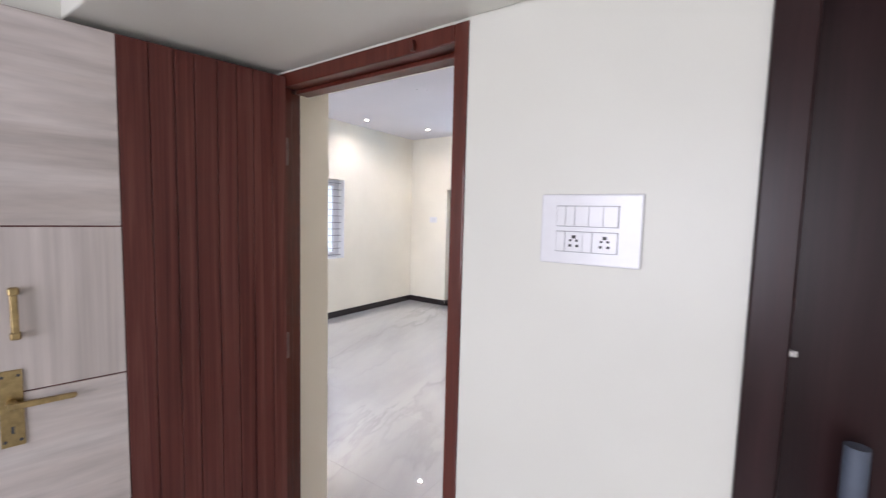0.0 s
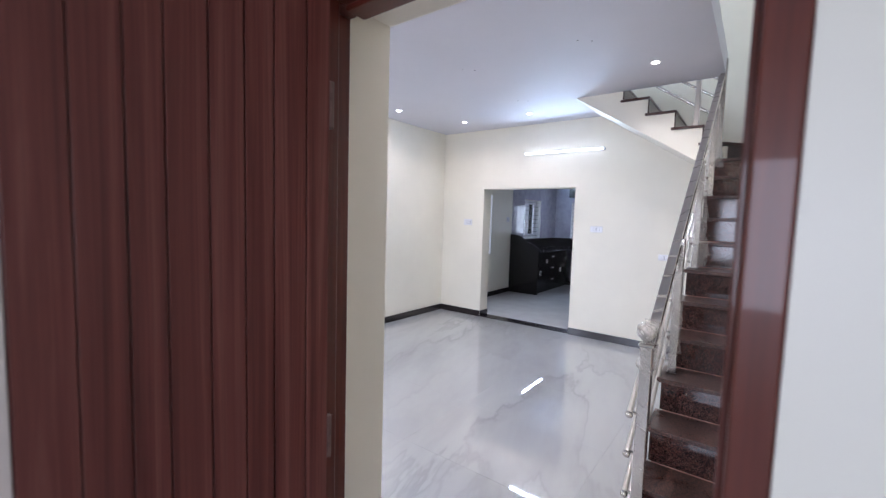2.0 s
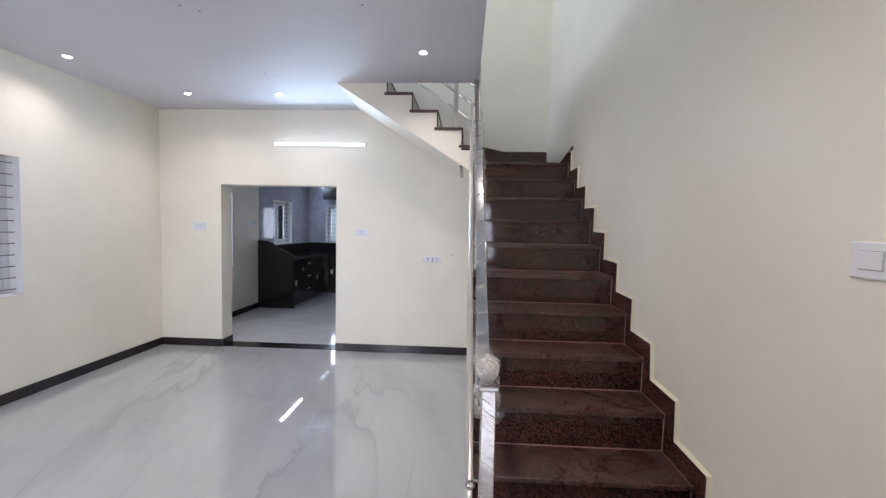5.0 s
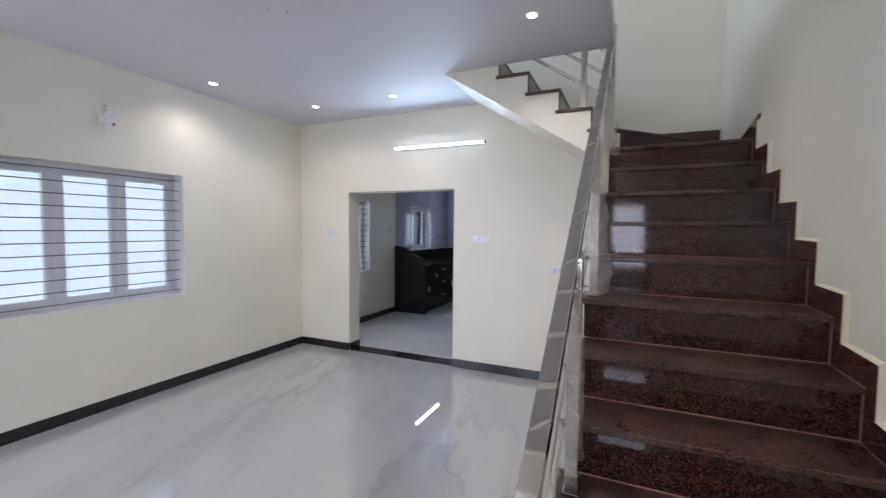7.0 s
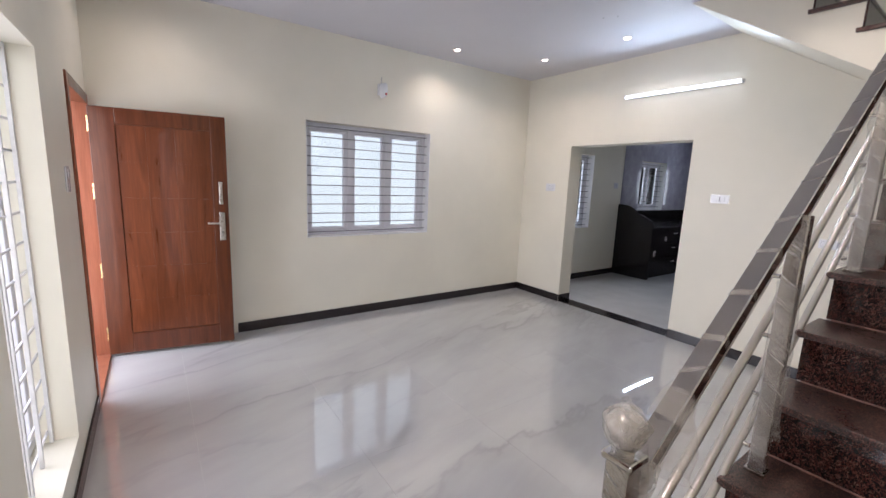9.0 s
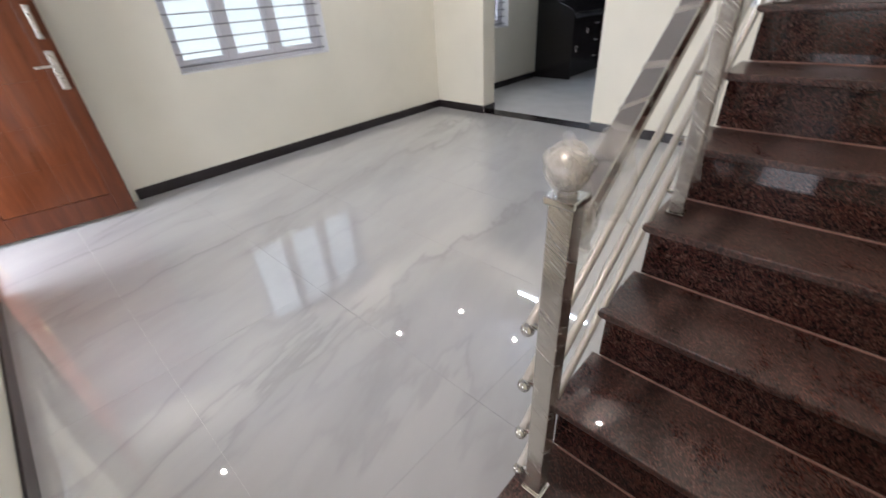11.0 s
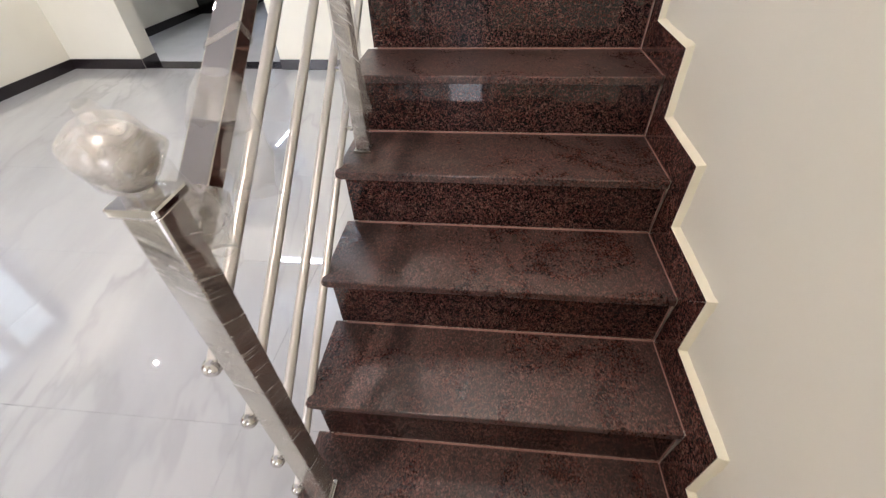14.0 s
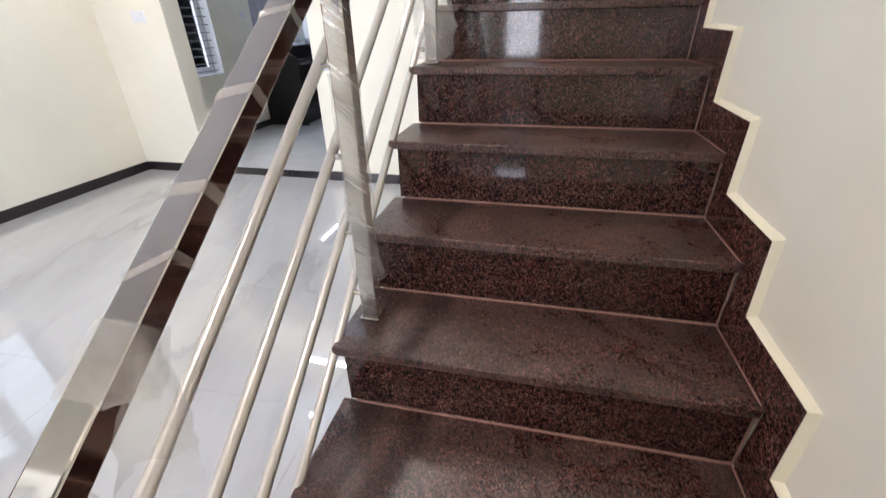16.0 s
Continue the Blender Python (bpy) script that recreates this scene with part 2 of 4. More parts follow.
SWITCH_WHITE = plain("glossy_white_plastic", (0.82, 0.82, 0.84), 0.18, 0, 0.02)
SWITCH_GREY = plain("silver_grey_bezel", (0.30, 0.30, 0.32), 0.3, 0.3, 0.05)
SOCKET_DARK = plain("dark_socket_hole", (0.05, 0.05, 0.055), 0.6)
UPVC = plain("lavender_grey_upvc", (0.70, 0.70, 0.75), 0.35, 0, 0.04)
GRILLE = plain("grey_painted_bar", (0.20, 0.20, 0.22), 0.45, 0.2, 0.1)
GRILLE_WHITE = plain("white_painted_bar", (0.74, 0.73, 0.74), 0.4, 0, 0.05)
SILL_WHITE = plain("white_painted_sill", (0.82, 0.82, 0.83), 0.4, 0, 0.03)
CABINET = plain("near_black_laminate", (0.020, 0.015, 0.016), 0.22, 0, 0.3, 20)
STONE_OUT = plain("grey_paving", (0.28, 0.27, 0.26), 0.8, 0, 0.25, 9, 0.3)
PIPE_GREY = plain("blue_grey_pvc", (0.10, 0.12, 0.16), 0.35)


def wrapped_steel(name, film_share, stretch, bump_s=0.05, streaks=0.0, slant=(0, 0, 0), thin=(6, 6, 260), spread=0.22):
    """Steel under clear film: slanting tape turns and creases break up the mirror."""
    m, n, l, b = material(name)
    f = noise_tex(n, l, coords(n, l, stretch), 1.4, 3, 0.5, 0.8)
    f2 = noise_tex(n, l, coords(n, l, (55, 55, 55)), 1.0, 3, 0.6, 0.6)
    film = to_range(n, l, f, film_share - spread, film_share + spread)
    if streaks:
        turn = n.new("ShaderNodeMapping")
        turn.inputs["Scale"].default_value = thin
        l.new(coords(n, l, (1, 1, 1), slant), turn.inputs["Vector"])
        lines = ramp(n, l, noise_tex(n, l, turn.outputs["Vector"], 1.0, 3, 0.6, 0.3), [(0.46, (0, 0, 0)), (0.66, (streaks, streaks, streaks))])
        film = mix(n, l, 1.0, film, lines, "ADD")
    l.new(mix(n, l, film, (0.63, 0.605, 0.575), (0.60, 0.565, 0.52)), b.inputs["Base Color"])
    l.new(to_range(n, l, film, 1.0, 0.45), b.inputs["Metallic"])
    l.new(to_range(n, l, film, 0.06, 0.42), b.inputs["Roughness"])
    if bump_s:
        bump(n, l, b, mix(n, l, 0.5, f, f2), bump_s, 0.002)
    return m


WRAP = wrapped_steel("film_wrapped_steel_rail", 0.66, (9, 7, 9), 0.0, 0.16, (radians(-62), 0, radians(20)), (8, 8, 170), 0.05)
WRAP_POST = wrapped_steel("film_wrapped_steel_post", 0.20, (18, 18, 34), 0.05, 0.42, (radians(32), radians(-32), 0))
WRAP_HAND = wrapped_steel("film_wrapped_steel_handrail", -0.12, (6, 10, 10), 0.012)


def cling_film(name, thin, thick):
    """Loose crumpled polythene: milky, part clear."""
    m, n, l, b = material(name)
    f = noise_tex(n, l, coords(n, l, (18, 18, 18)), 1.5, 5, 0.6, 1.5)
    b.inputs["Base Color"].default_value = (0.74, 0.71, 0.67, 1)
    b.inputs["Roughness"].default_value = 0.22
    l.new(to_range(n, l, f, thin, thick), b.inputs["Alpha"])
    bump(n, l, b, f, 0.25, 0.006)
    return m


FILM = cling_film("loose_polythene_film", 0.0, 0.42)
FILM_DENSE = cling_film("gathered_polythene_film", 0.0, 0.7)


def tape():
    m, n, l, b = material("film_tape_turn")
    b.inputs["Base Color"].default_value = (0.70, 0.66, 0.61, 1)
    b.inputs["Roughness"].default_value = 0.3
    l.new(to_range(n, l, noise_tex(n, l, coords(n, l, (30, 30, 30)), 1.0, 3), 0.02, 0.45), b.inputs["Alpha"])
    return m


TAPE = tape()


def glass():
    """A thin clear pane: light goes straight through, and the surface mirrors a little, more at a slant."""
    m, n, l, b = material("clear_window_glass")
    clear, gloss, mixed, fres = n.new("ShaderNodeBsdfTransparent"), n.new("ShaderNodeBsdfGlossy"), n.new("ShaderNodeMixShader"), n.new("ShaderNodeFresnel")
    clear.inputs["Color"].default_value = (0.93, 0.96, 0.97, 1)
    gloss.inputs["Roughness"].default_value = 0.01
    fres.inputs["IOR"].default_value = 1.45
    l.new(fres.outputs["Fac"], mixed.inputs[0])
    l.new(clear.outputs["BSDF"], mixed.inputs[1])
    l.new(gloss.outputs["BSDF"], mixed.inputs[2])
    l.new(mixed.outputs["Shader"], n["Material Output"].inputs["Surface"])
    return m


GLASS = glass()


def glow(name, colour, strength):
    m, n, l, b = material(name)
    b.inputs["Base Color"].default_value = (0.8, 0.8, 0.8, 1)
    b.inputs["Emission Color"].default_value = (*colour, 1)
    b.inputs["Emission Strength"].default_value = strength
    return m


SPOT_GLOW = glow("warm_led_lens", (1.0, 0.90, 0.78), 14)
TUBE_GLOW = glow("cool_led_tube", (0.78, 0.90, 1.0), 4.0)


def kitchen_tile():
    m, n, l, b = material("lilac_grey_wall_tile")
    v = coords(n, l)
    f = noise_tex(n, l, v, 6, 5)
    l.new(ramp(n, l, f, [(0.3, (0.34, 0.33, 0.40)), (0.7, (0.47, 0.46, 0.53))]), b.inputs["Base Color"])
    b.inputs["Roughness"].default_value = 0.08
    b.inputs["IOR"].default_value = 1.55
    return m


TILE_LILAC = kitchen_tile()
KITCHEN_FLOOR = plain("grey_white_floor_tile", (0.66, 0.67, 0.67), 0.08, 0, 0.06, 3)


# ---- building helpers ----
def add_box(bm, x0, x1, y0, y1, z0, z1, bevel=0.0):
    r = bmesh.ops.create_cube(bm, size=1, matrix=Matrix.LocRotScale(((x0 + x1) / 2, (y0 + y1) / 2, (z0 + z1) / 2), None, (x1 - x0, y1 - y0, z1 - z0)))
    if bevel:
        edges = list({e for v in r["verts"] for e in v.link_edges})
        bmesh.ops.bevel(bm, geom=edges, offset=bevel, segments=2, affect="EDGES", profile=0.5)
    return bm


def box(x0, x1, y0, y1, z0, z1, bevel=0.0):
    return add_box(bmesh.new(), x0, x1, y0, y1, z0, z1, bevel)


def prism(outline, axis, a0, a1, bevel=0.0):
    """An outline of 2D points drawn out along an axis from a0 to a1 ('x': points are (y, z); 'y': (x, z); 'z': (x, y))."""
    bm = bmesh.new()
    place = {"x": lambda p, a: (a, p[0], p[1]), "y": lambda p, a: (p[0], a, p[1]), "z": lambda p, a: (p[0], p[1], a)}[axis]
    lo = [bm.verts.new(place(p, a0)) for p in outline]
    hi = [bm.verts.new(place(p, a1)) for p in outline]
    bm.faces.new(lo)
    bm.faces.new(hi[::-1])
    k = len(outline)
    for i in range(k):
        bm.faces.new((lo[i], hi[i], hi[(i + 1) % k], lo[(i + 1) % k]))
    bmesh.ops.recalc_face_normals(bm, faces=bm.faces)
    if bevel:
        bmesh.ops.bevel(bm, geom=list(bm.edges), offset=bevel, segments=2, affect="EDGES", profile=0.5)
    return bm


def rod(a, b, r, seg=12, bm=None, r2=None):
    bm = bm or bmesh.new()
    a, b = Vector(a), Vector(b)
    d = b - a
    m = Matrix.Translation((a + b) / 2) @ d.to_track_quat("Z", "Y").to_matrix().to_4x4()
    bmesh.ops.create_cone(bm, cap_ends=True, segments=seg, radius1=r, radius2=r if r2 is None else r2, depth=d.length, matrix=m)
    return bm


def ball(c, r, seg=20, bm=None, squash=(1, 1, 1)):
    bm = bm or bmesh.new()
    bmesh.ops.create_uvsphere(bm, u_segments=seg, v_segments=seg // 2, radius=r, matrix=Matrix.LocRotScale(c, None, squash))
    return bm


def beam(a, b, w, h, bevel=0.006):
    """A rectangular tube from a to b, w wide level and h high."""
    a, b = Vector(a), Vector(b)
    d = b - a
    side = d.cross(Vector((0, 0, 1))).normalized()
    up = side.cross(d).normalized()
    m = Matrix((side, up, d.normalized())).transposed().to_4x4()
    m.translation = (a + b) / 2
    bm = bmesh.new()
    r = bmesh.ops.create_cube(bm, size=1, matrix=m @ Matrix.Diagonal((w, h, d.length, 1)))
    if bevel:
        bmesh.ops.bevel(bm, geom=list(bm.edges), offset=bevel, segments=2, affect="EDGES", profile=0.5)
    return bm


def mesh_of(name, bm, mat, smooth=False):
    me = bpy.data.meshes.new(name)
    bm.normal_update()
    if smooth:
        for f in bm.faces:
            f.smooth = True
        for e in bm.edges:
            if len(e.link_faces) == 2 and e.calc_face_angle(0) > radians(35):
                e.smooth = False
    bm.to_mesh(me)
    bm.free()
    me.materials.append(mat)
    return me


def thing(name, bm, mat, label="", category="", group="", kind="", smooth=False):
    return tagged(new(name, mesh_of(name, bm, mat, smooth)), label, category, group, kind)


def part(name, bm, mat, parent, label="", smooth=False, kind=""):
    ob = new(name, mesh_of(name, bm, mat, smooth))
    ob.parent = parent
    if parent.type == "EMPTY" and parent.parent is None:
        ob.matrix_parent_inverse = Matrix.Translation(-parent.location)
    elif parent.type == "EMPTY":
        ob.matrix_parent_inverse = Matrix.Identity(4)
    return tagged(ob, label, "", "", kind)


def group_at(name, at, label, category, group="", kind=""):
    ob = new(name)
    ob.location = at
    ob.empty_display_size = 0.1
    return tagged(ob, label, category, group, kind)


def structure(name, bm, mat, label=""):
    return thing(name, bm, mat, label or name.replace("_", " "), "structure", "", "structure")


def wall_with_holes(axis, c0, c1, u0, u1, z0, z1, holes=()):
    """One closed wall mesh, c0..c1 thick across the axis, with openings (u0, u1, z0, z1) cut through."""
    us = sorted({u0, u1, *(h[0] for h in holes), *(h[1] for h in holes)})
    zs = sorted({z0, z1, *(h[2] for h in holes), *(h[3] for h in holes)})
    us = [u for u in us if u0 <= u <= u1]
    zs = [z for z in zs if z0 <= z <= z1]

    def solid(i, j):
        if not (0 <= i < len(us) - 1 and 0 <= j < len(zs) - 1):
            return False
        u, z = (us[i] + us[i + 1]) / 2, (zs[j] + zs[j + 1]) / 2
        return not any(h[0] < u < h[1] and h[2] < z < h[3] for h in holes)

    bm = bmesh.new()
    cache = {}

    def vert(c, u, z):
        key = (c, u, z)
        if key not in cache:
            cache[key] = bm.verts.new((c, u, z) if axis == "x" else (u, c, z))
        return cache[key]

    def face(*ps):
        bm.faces.new([vert(*p) for p in ps])

    for i in range(len(us) - 1):
        for j in range(len(zs) - 1):
            if not solid(i, j):
                continue
            a, b, s, t = us[i], us[i + 1], zs[j], zs[j + 1]
            face((c0, a, s), (c0, b, s), (c0, b, t), (c0, a, t))
            face((c1, a, s), (c1, a, t), (c1, b, t), (c1, b, s))
            if not solid(i - 1, j):
                face((c0, a, s), (c0, a, t), (c1, a, t), (c1, a, s))
            if not solid(i + 1, j):
                face((c0, b, s), (c1, b, s), (c1, b, t), (c0, b, t))
            if not solid(i, j - 1):
                face((c0, a, s), (c1, a, s), (c1, b, s), (c0, b, s))
            if not solid(i, j + 1):
                face((c0, a, t), (c0, b, t), (c1, b, t), (c1, a, t))
    bmesh.ops.recalc_face_normals(bm, faces=bm.faces)
    return bm


# ---- plan, in metres ----
XE = 4.925         # stair wall
YS = 0.09          # hall face of the wall with the doors
YB = -0.19         # bedroom face of that wall
YN = 5.0           # hall face of the kitchen wall
ZC = 3.04          # ceiling
LINTEL = 2.155     # plaster head of the bedroom doorway on the hall side
H, D, Y1 = 0.187, 0.2555, 1.05   # riser, tread, first nosing
XL, XR = 4.0, 4.907             # step ends

# ---- large structure ----
structure("ground", box(-30, 30, -30, 40, -0.25, -0.15), STONE_OUT, "grey paved ground around the house")
structure("floor_bed", box(-0.2, 5.1, YB, YN + 0.23, -0.15, -0.008), JOINT, "grey bedding mortar under the hall tiles")
structure("floor_bedroom", box(3.2, 6.6, -4.1, YB - 0.001, -0.15, 0.0), MARBLE, "polished white marble-look bedroom floor")
structure("floor_kitchen", box(-0.2, 5.1, YN + 0.231, 10.3, -0.15, 0.0), KITCHEN_FLOOR, "glossy grey-white kitchen floor")
structure("porch_floor", box(-1.5, 3.199, -3.0, YB - 0.001, -0.15, -0.03), STONE_OUT, "grey porch paving outside the front door")

W_HALL = (1.805, 3.325, 0.930, 2.15)
W_KA = (5.75, 6.66, 0.885, 2.11)
W_KB = (8.13, 9.05, 1.18, 2.10)
W_KC = (0.44, 1.36, 1.14, 2.11)
structure("wall_west", wall_with_holes("x", -0.23, 0.0, -0.19, 10.3, -0.15, 6.2, [W_HALL, W_KA, W_KB, (2.2, 4.6, 4.0, 5.4)]), CREAM, "cream painted wall with white windows")
structure("wall_north", wall_with_holes("y", YN, YN + 0.23, 0.0, XE, -0.15, 3.2, [(0.811, 2.312, -0.15, 2.10)]), CREAM, "cream painted wall with a plain kitchen opening")
structure("wall_north_upper", box(0.0, XE, YN, YN + 0.23, 3.2, 6.2), CREAM, "pale painted wall above the stairs")
structure("wall_east", wall_with_holes("x", XE, XE + 0.2, YS, 10.3, -0.15, 6.2), CREAM, "cream painted wall beside the stairs")
structure("wall_south_hall_side", wall_with_holes("y", -0.08, YS, 0.0, XE, -0.15, 3.2, [(0.0, 1.03, -0.15, 2.15), (1.79, 2.71, 0.24, 2.1), (3.513, 4.44, -0.15, LINTEL)]), CREAM, "cream painted wall with two doors and a window")
structure("wall_south_back", wall_with_holes("y", YB, -0.081, 0.0, 6.6, -0.15, 3.2, [(0.0, 1.03, -0.15, 2.15), (1.79, 2.71, 0.24, 2.1), (3.500, 4.407, -0.15, 2.148), (5.038, 5.94, -0.15, 2.148)]), BEDROOM_WHITE, "ivory painted bedroom wall with a door")
structure("wall_south_upper", box(0.0, XE, YB, YS, 3.2, 6.2), CREAM, "pale painted upstairs wall")
structure("wall_bedroom_west", box(3.2, 3.432, -4.1, YB - 0.001, 0, 3.2), BEDROOM_WHITE, "ivory painted bedroom side wall")
structure("wall_bedroom_east", box(6.45, 6.6, -4.1, YB - 0.001, 0, 3.2), BEDROOM_WHITE, "ivory painted bedroom side wall")
structure("wall_bedroom_south", wall_with_holes("y", -4.1, -3.95, 3.433, 6.45, 0, 3.2, [(3.7, 5.5, 0.9, 2.2)]), BEDROOM_WHITE, "ivory painted bedroom window wall")
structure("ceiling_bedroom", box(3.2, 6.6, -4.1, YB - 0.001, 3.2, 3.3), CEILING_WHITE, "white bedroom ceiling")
structure("loft_slab", box(3.433, 6.445, -0.777, YB - 0.002, 2.152, 2.25, 0.004), BEDROOM_WHITE, "ivory painted loft slab over the bedroom door")
structure("bath_back_wall", box(4.95, 6.4, 0.5, 0.6, 0, 3.2), BEDROOM_WHITE, "ivory wall of the room behind the dark door")
structure("wall_kitchen_north", wall_with_holes("y", 10.03, 10.3, 0.0, XE, -0.15, 3.2, [W_KC]), TILE_LILAC, "lilac grey tiled kitchen wall with a window")
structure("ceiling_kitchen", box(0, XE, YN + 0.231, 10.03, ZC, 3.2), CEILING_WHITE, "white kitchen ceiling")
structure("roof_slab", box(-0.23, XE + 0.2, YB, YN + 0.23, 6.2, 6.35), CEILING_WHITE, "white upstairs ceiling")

# ceiling with the stairwell cut out
VX, VY = 4.045, 4.03
cb = bmesh.new()
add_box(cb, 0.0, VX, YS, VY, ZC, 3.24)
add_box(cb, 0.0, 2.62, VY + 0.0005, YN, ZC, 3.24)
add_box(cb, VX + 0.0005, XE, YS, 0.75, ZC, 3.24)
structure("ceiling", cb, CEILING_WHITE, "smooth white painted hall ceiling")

# outside: neighbour's wall and boundary walls that close the view
structure("boundary_wall_west", box(-6.7, -6.5, -16, 24, -0.15, 7.0), OUTSIDE_WHITE, "pale blue-grey painted neighbouring wall")
structure("boundary_wall_north", box(-6.5, 9, 13.6, 13.75, -0.15, 3.5), OUTSIDE_WHITE, "pale blue-grey painted boundary wall")
structure("boundary_wall_south", box(-6.5, 12, -9.2, -9.0, -0.15, 2.2), OUTSIDE_WHITE, "pale blue-grey painted boundary wall")

# ---- dark granite skirting ----
BT = 0.012
for i, (x0, x1, y0, y1) in enumerate([
        (0.0005, BT, 1.10, YN - 0.001), (BT + 0.001, 0.8105, YN - BT, YN - 0.0005),
        (2.3125, 4.02, YN - BT, YN - 0.0005), (0.804, 0.8165 + BT, YN + 0.0005, YN + 0.229),
        (1.04, 3.51, YS + 0.0005, YS + BT), (4.445, XE - BT, YS + 0.0005, YS + BT),
        (XE - BT, XE - 0.0005, YS + BT, 0.90), (0.0005, BT, YN + 0.232, 7.49)]):
    if i == 3:
        x0, x1 = 0.8115, 0.8115 + BT
    structure("baseboard", box(x0, x1, y0, y1, 0.0005, 0.098, 0.002), BASE_BLACK, "dark granite skirting along the wall")

structure("threshold", box(0.825, 2.311, YN + 0.02, YN + 0.228, -0.1, 0.006, 0.002), BASE_BLACK, "dark granite threshold in the kitchen opening")

# ---- bedroom door ----
bed_door_frame = group_at("door_frame", (4.0, -0.13, 0), "glossy red-brown painted wooden door frame", "door frame")
part("jamb", box(3.501, 3.550, -0.150, -0.082, 0, 2.147, 0.003), FRAME_RED, bed_door_frame)
part("jamb", box(3.501, 3.596, YB - 0.004, -0.1505, 0, 2.147, 0.004), FRAME_RED, bed_door_frame)
part("jamb", box(4.362, 4.406, YB - 0.004, -0.082, 0, 2.147, 0.004), FRAME_RED, bed_door_frame)
part("head", box(3.597, 4.361, YB - 0.004, -0.082, 2.098, 2.147, 0.004), FRAME_RED, bed_door_frame)
part("head", box(3.551, 3.5965, -0.149, -0.084, 2.098, 2.147, 0.003), FRAME_RED, bed_door_frame)
part("rebate_stop", box(4.352, 4.3615, -0.140, -0.084, 0, 2.097, 0.003), FRAME_RED, bed_door_frame)
part("rebate_stop", box(3.601, 4.351, -0.140, -0.084, 2.084, 2.0975, 0.003), FRAME_RED, bed_door_frame)
part("door_stopper", box(4.222, 4.232, YB - 0.022, YB - 0.0045, 2.10, 2.130, 0.002), FRAME_RED, bed_door_frame, "small red-brown hook catch")

leaf_angle = math.degrees(math.atan2(-0.768, -0.150))
leaf_m = Matrix.Translation((3.6074, YB - 0.006, 0)) @ pose(0, 0, 0, 0, 0, leaf_angle)
LW = 0.7825


def leaf_part(name, bm, mat, parent, label="", smooth=False):
    """A part in the leaf's own axes: x from the hinges outwards, y through the leaf."""
    bm.transform(Matrix.Identity(4))
    ob = new(name, mesh_of(name, bm, mat, smooth))
    ob.parent = parent
    return tagged(ob, label)


bed_leaf = new("bedroom_door")
bed_leaf.matrix_world = leaf_m
tagged(bed_leaf, "open laminate door, dark wenge grooved boards beside pale ash panels", "door")
core = leaf_part("door_core", box(0.0, LW, -0.012, 0.016, 0.008, 2.128), LAM_DARK, bed_leaf)
SPLIT = 0.494
edges_u = [0.0, 0.052, 0.118, 0.172, 0.232, 0.298, 0.352, 0.418, SPLIT]
for a, b in zip(edges_u, edges_u[1:]):
    leaf_part("board", box(a + 0.0015, b - 0.0015, 0.0162, 0.021, 0.010, 2.126, 0.0012), LAM_DARK, bed_leaf)
for z0, z1, mm in ((0.010, 0.69, LAM_LIGHT_V), (0.694, 1.139, LAM_LIGHT_H), (1.143, 1.578, LAM_LIGHT_V), (1.582, 2.126, LAM_LIGHT_H)):
    leaf_part("panel", box(SPLIT + 0.0015, LW, 0.0162, 0.021, z0, z1, 0.0012), mm, bed_leaf, "pale ash laminate panel")
lock = leaf_part("lock_plate", box(0.714, 0.760, 0.0212, 0.027, 1.00, 1.205, 0.002), BRASS, bed_leaf, "antique brass lock plate")
leaf_part("lever_boss", rod((0.737, 0.027, 1.118), (0.737, 0.052, 1.118), 0.011, 16), BRASS, lock, "", True)
leaf_part("lever", prism([(0.743, 1.125), (0.612, 1.122), (0.608, 1.116), (0.614, 1.108), (0.743, 1.108)], "y", 0.045, 0.058, 0.003), BRASS, lock)
leaf_part("keyhole", box(0.734, 0.740, 0.0265, 0.0277, 1.035, 1.055), SOCKET_DARK, lock)
for zz in (1.016, 1.19):
    for uu in (0.722, 0.752):
        leaf_part("screw", rod((uu, 0.0265, zz), (uu, 0.0285, zz), 0.004, 10), SOCKET_DARK, lock)
pull = leaf_part("pull_handle", box(0.714, 0.730, 0.036, 0.047, 1.305, 1.405, 0.004), BRASS, bed_leaf, "antique brass pull handle")
for zz in (1.297, 1.413):
    leaf_part("pull_end", box(0.711, 0.733, 0.0212, 0.047, zz - 0.010, zz + 0.010, 0.005), BRASS, pull)
leaf_part("latch", box(LW, LW + 0.010, -0.004, 0.008, 1.09, 1.115, 0.002), SATIN, bed_leaf, "steel latch tongue")
for zz in (0.35, 1.12, 1.86):
    leaf_part("hinge", box(-0.010, 0.002, 0.010, 0.022, zz - 0.05, zz + 0.05, 0.003), DARK_HINGE, bed_leaf, "steel butt hinge")


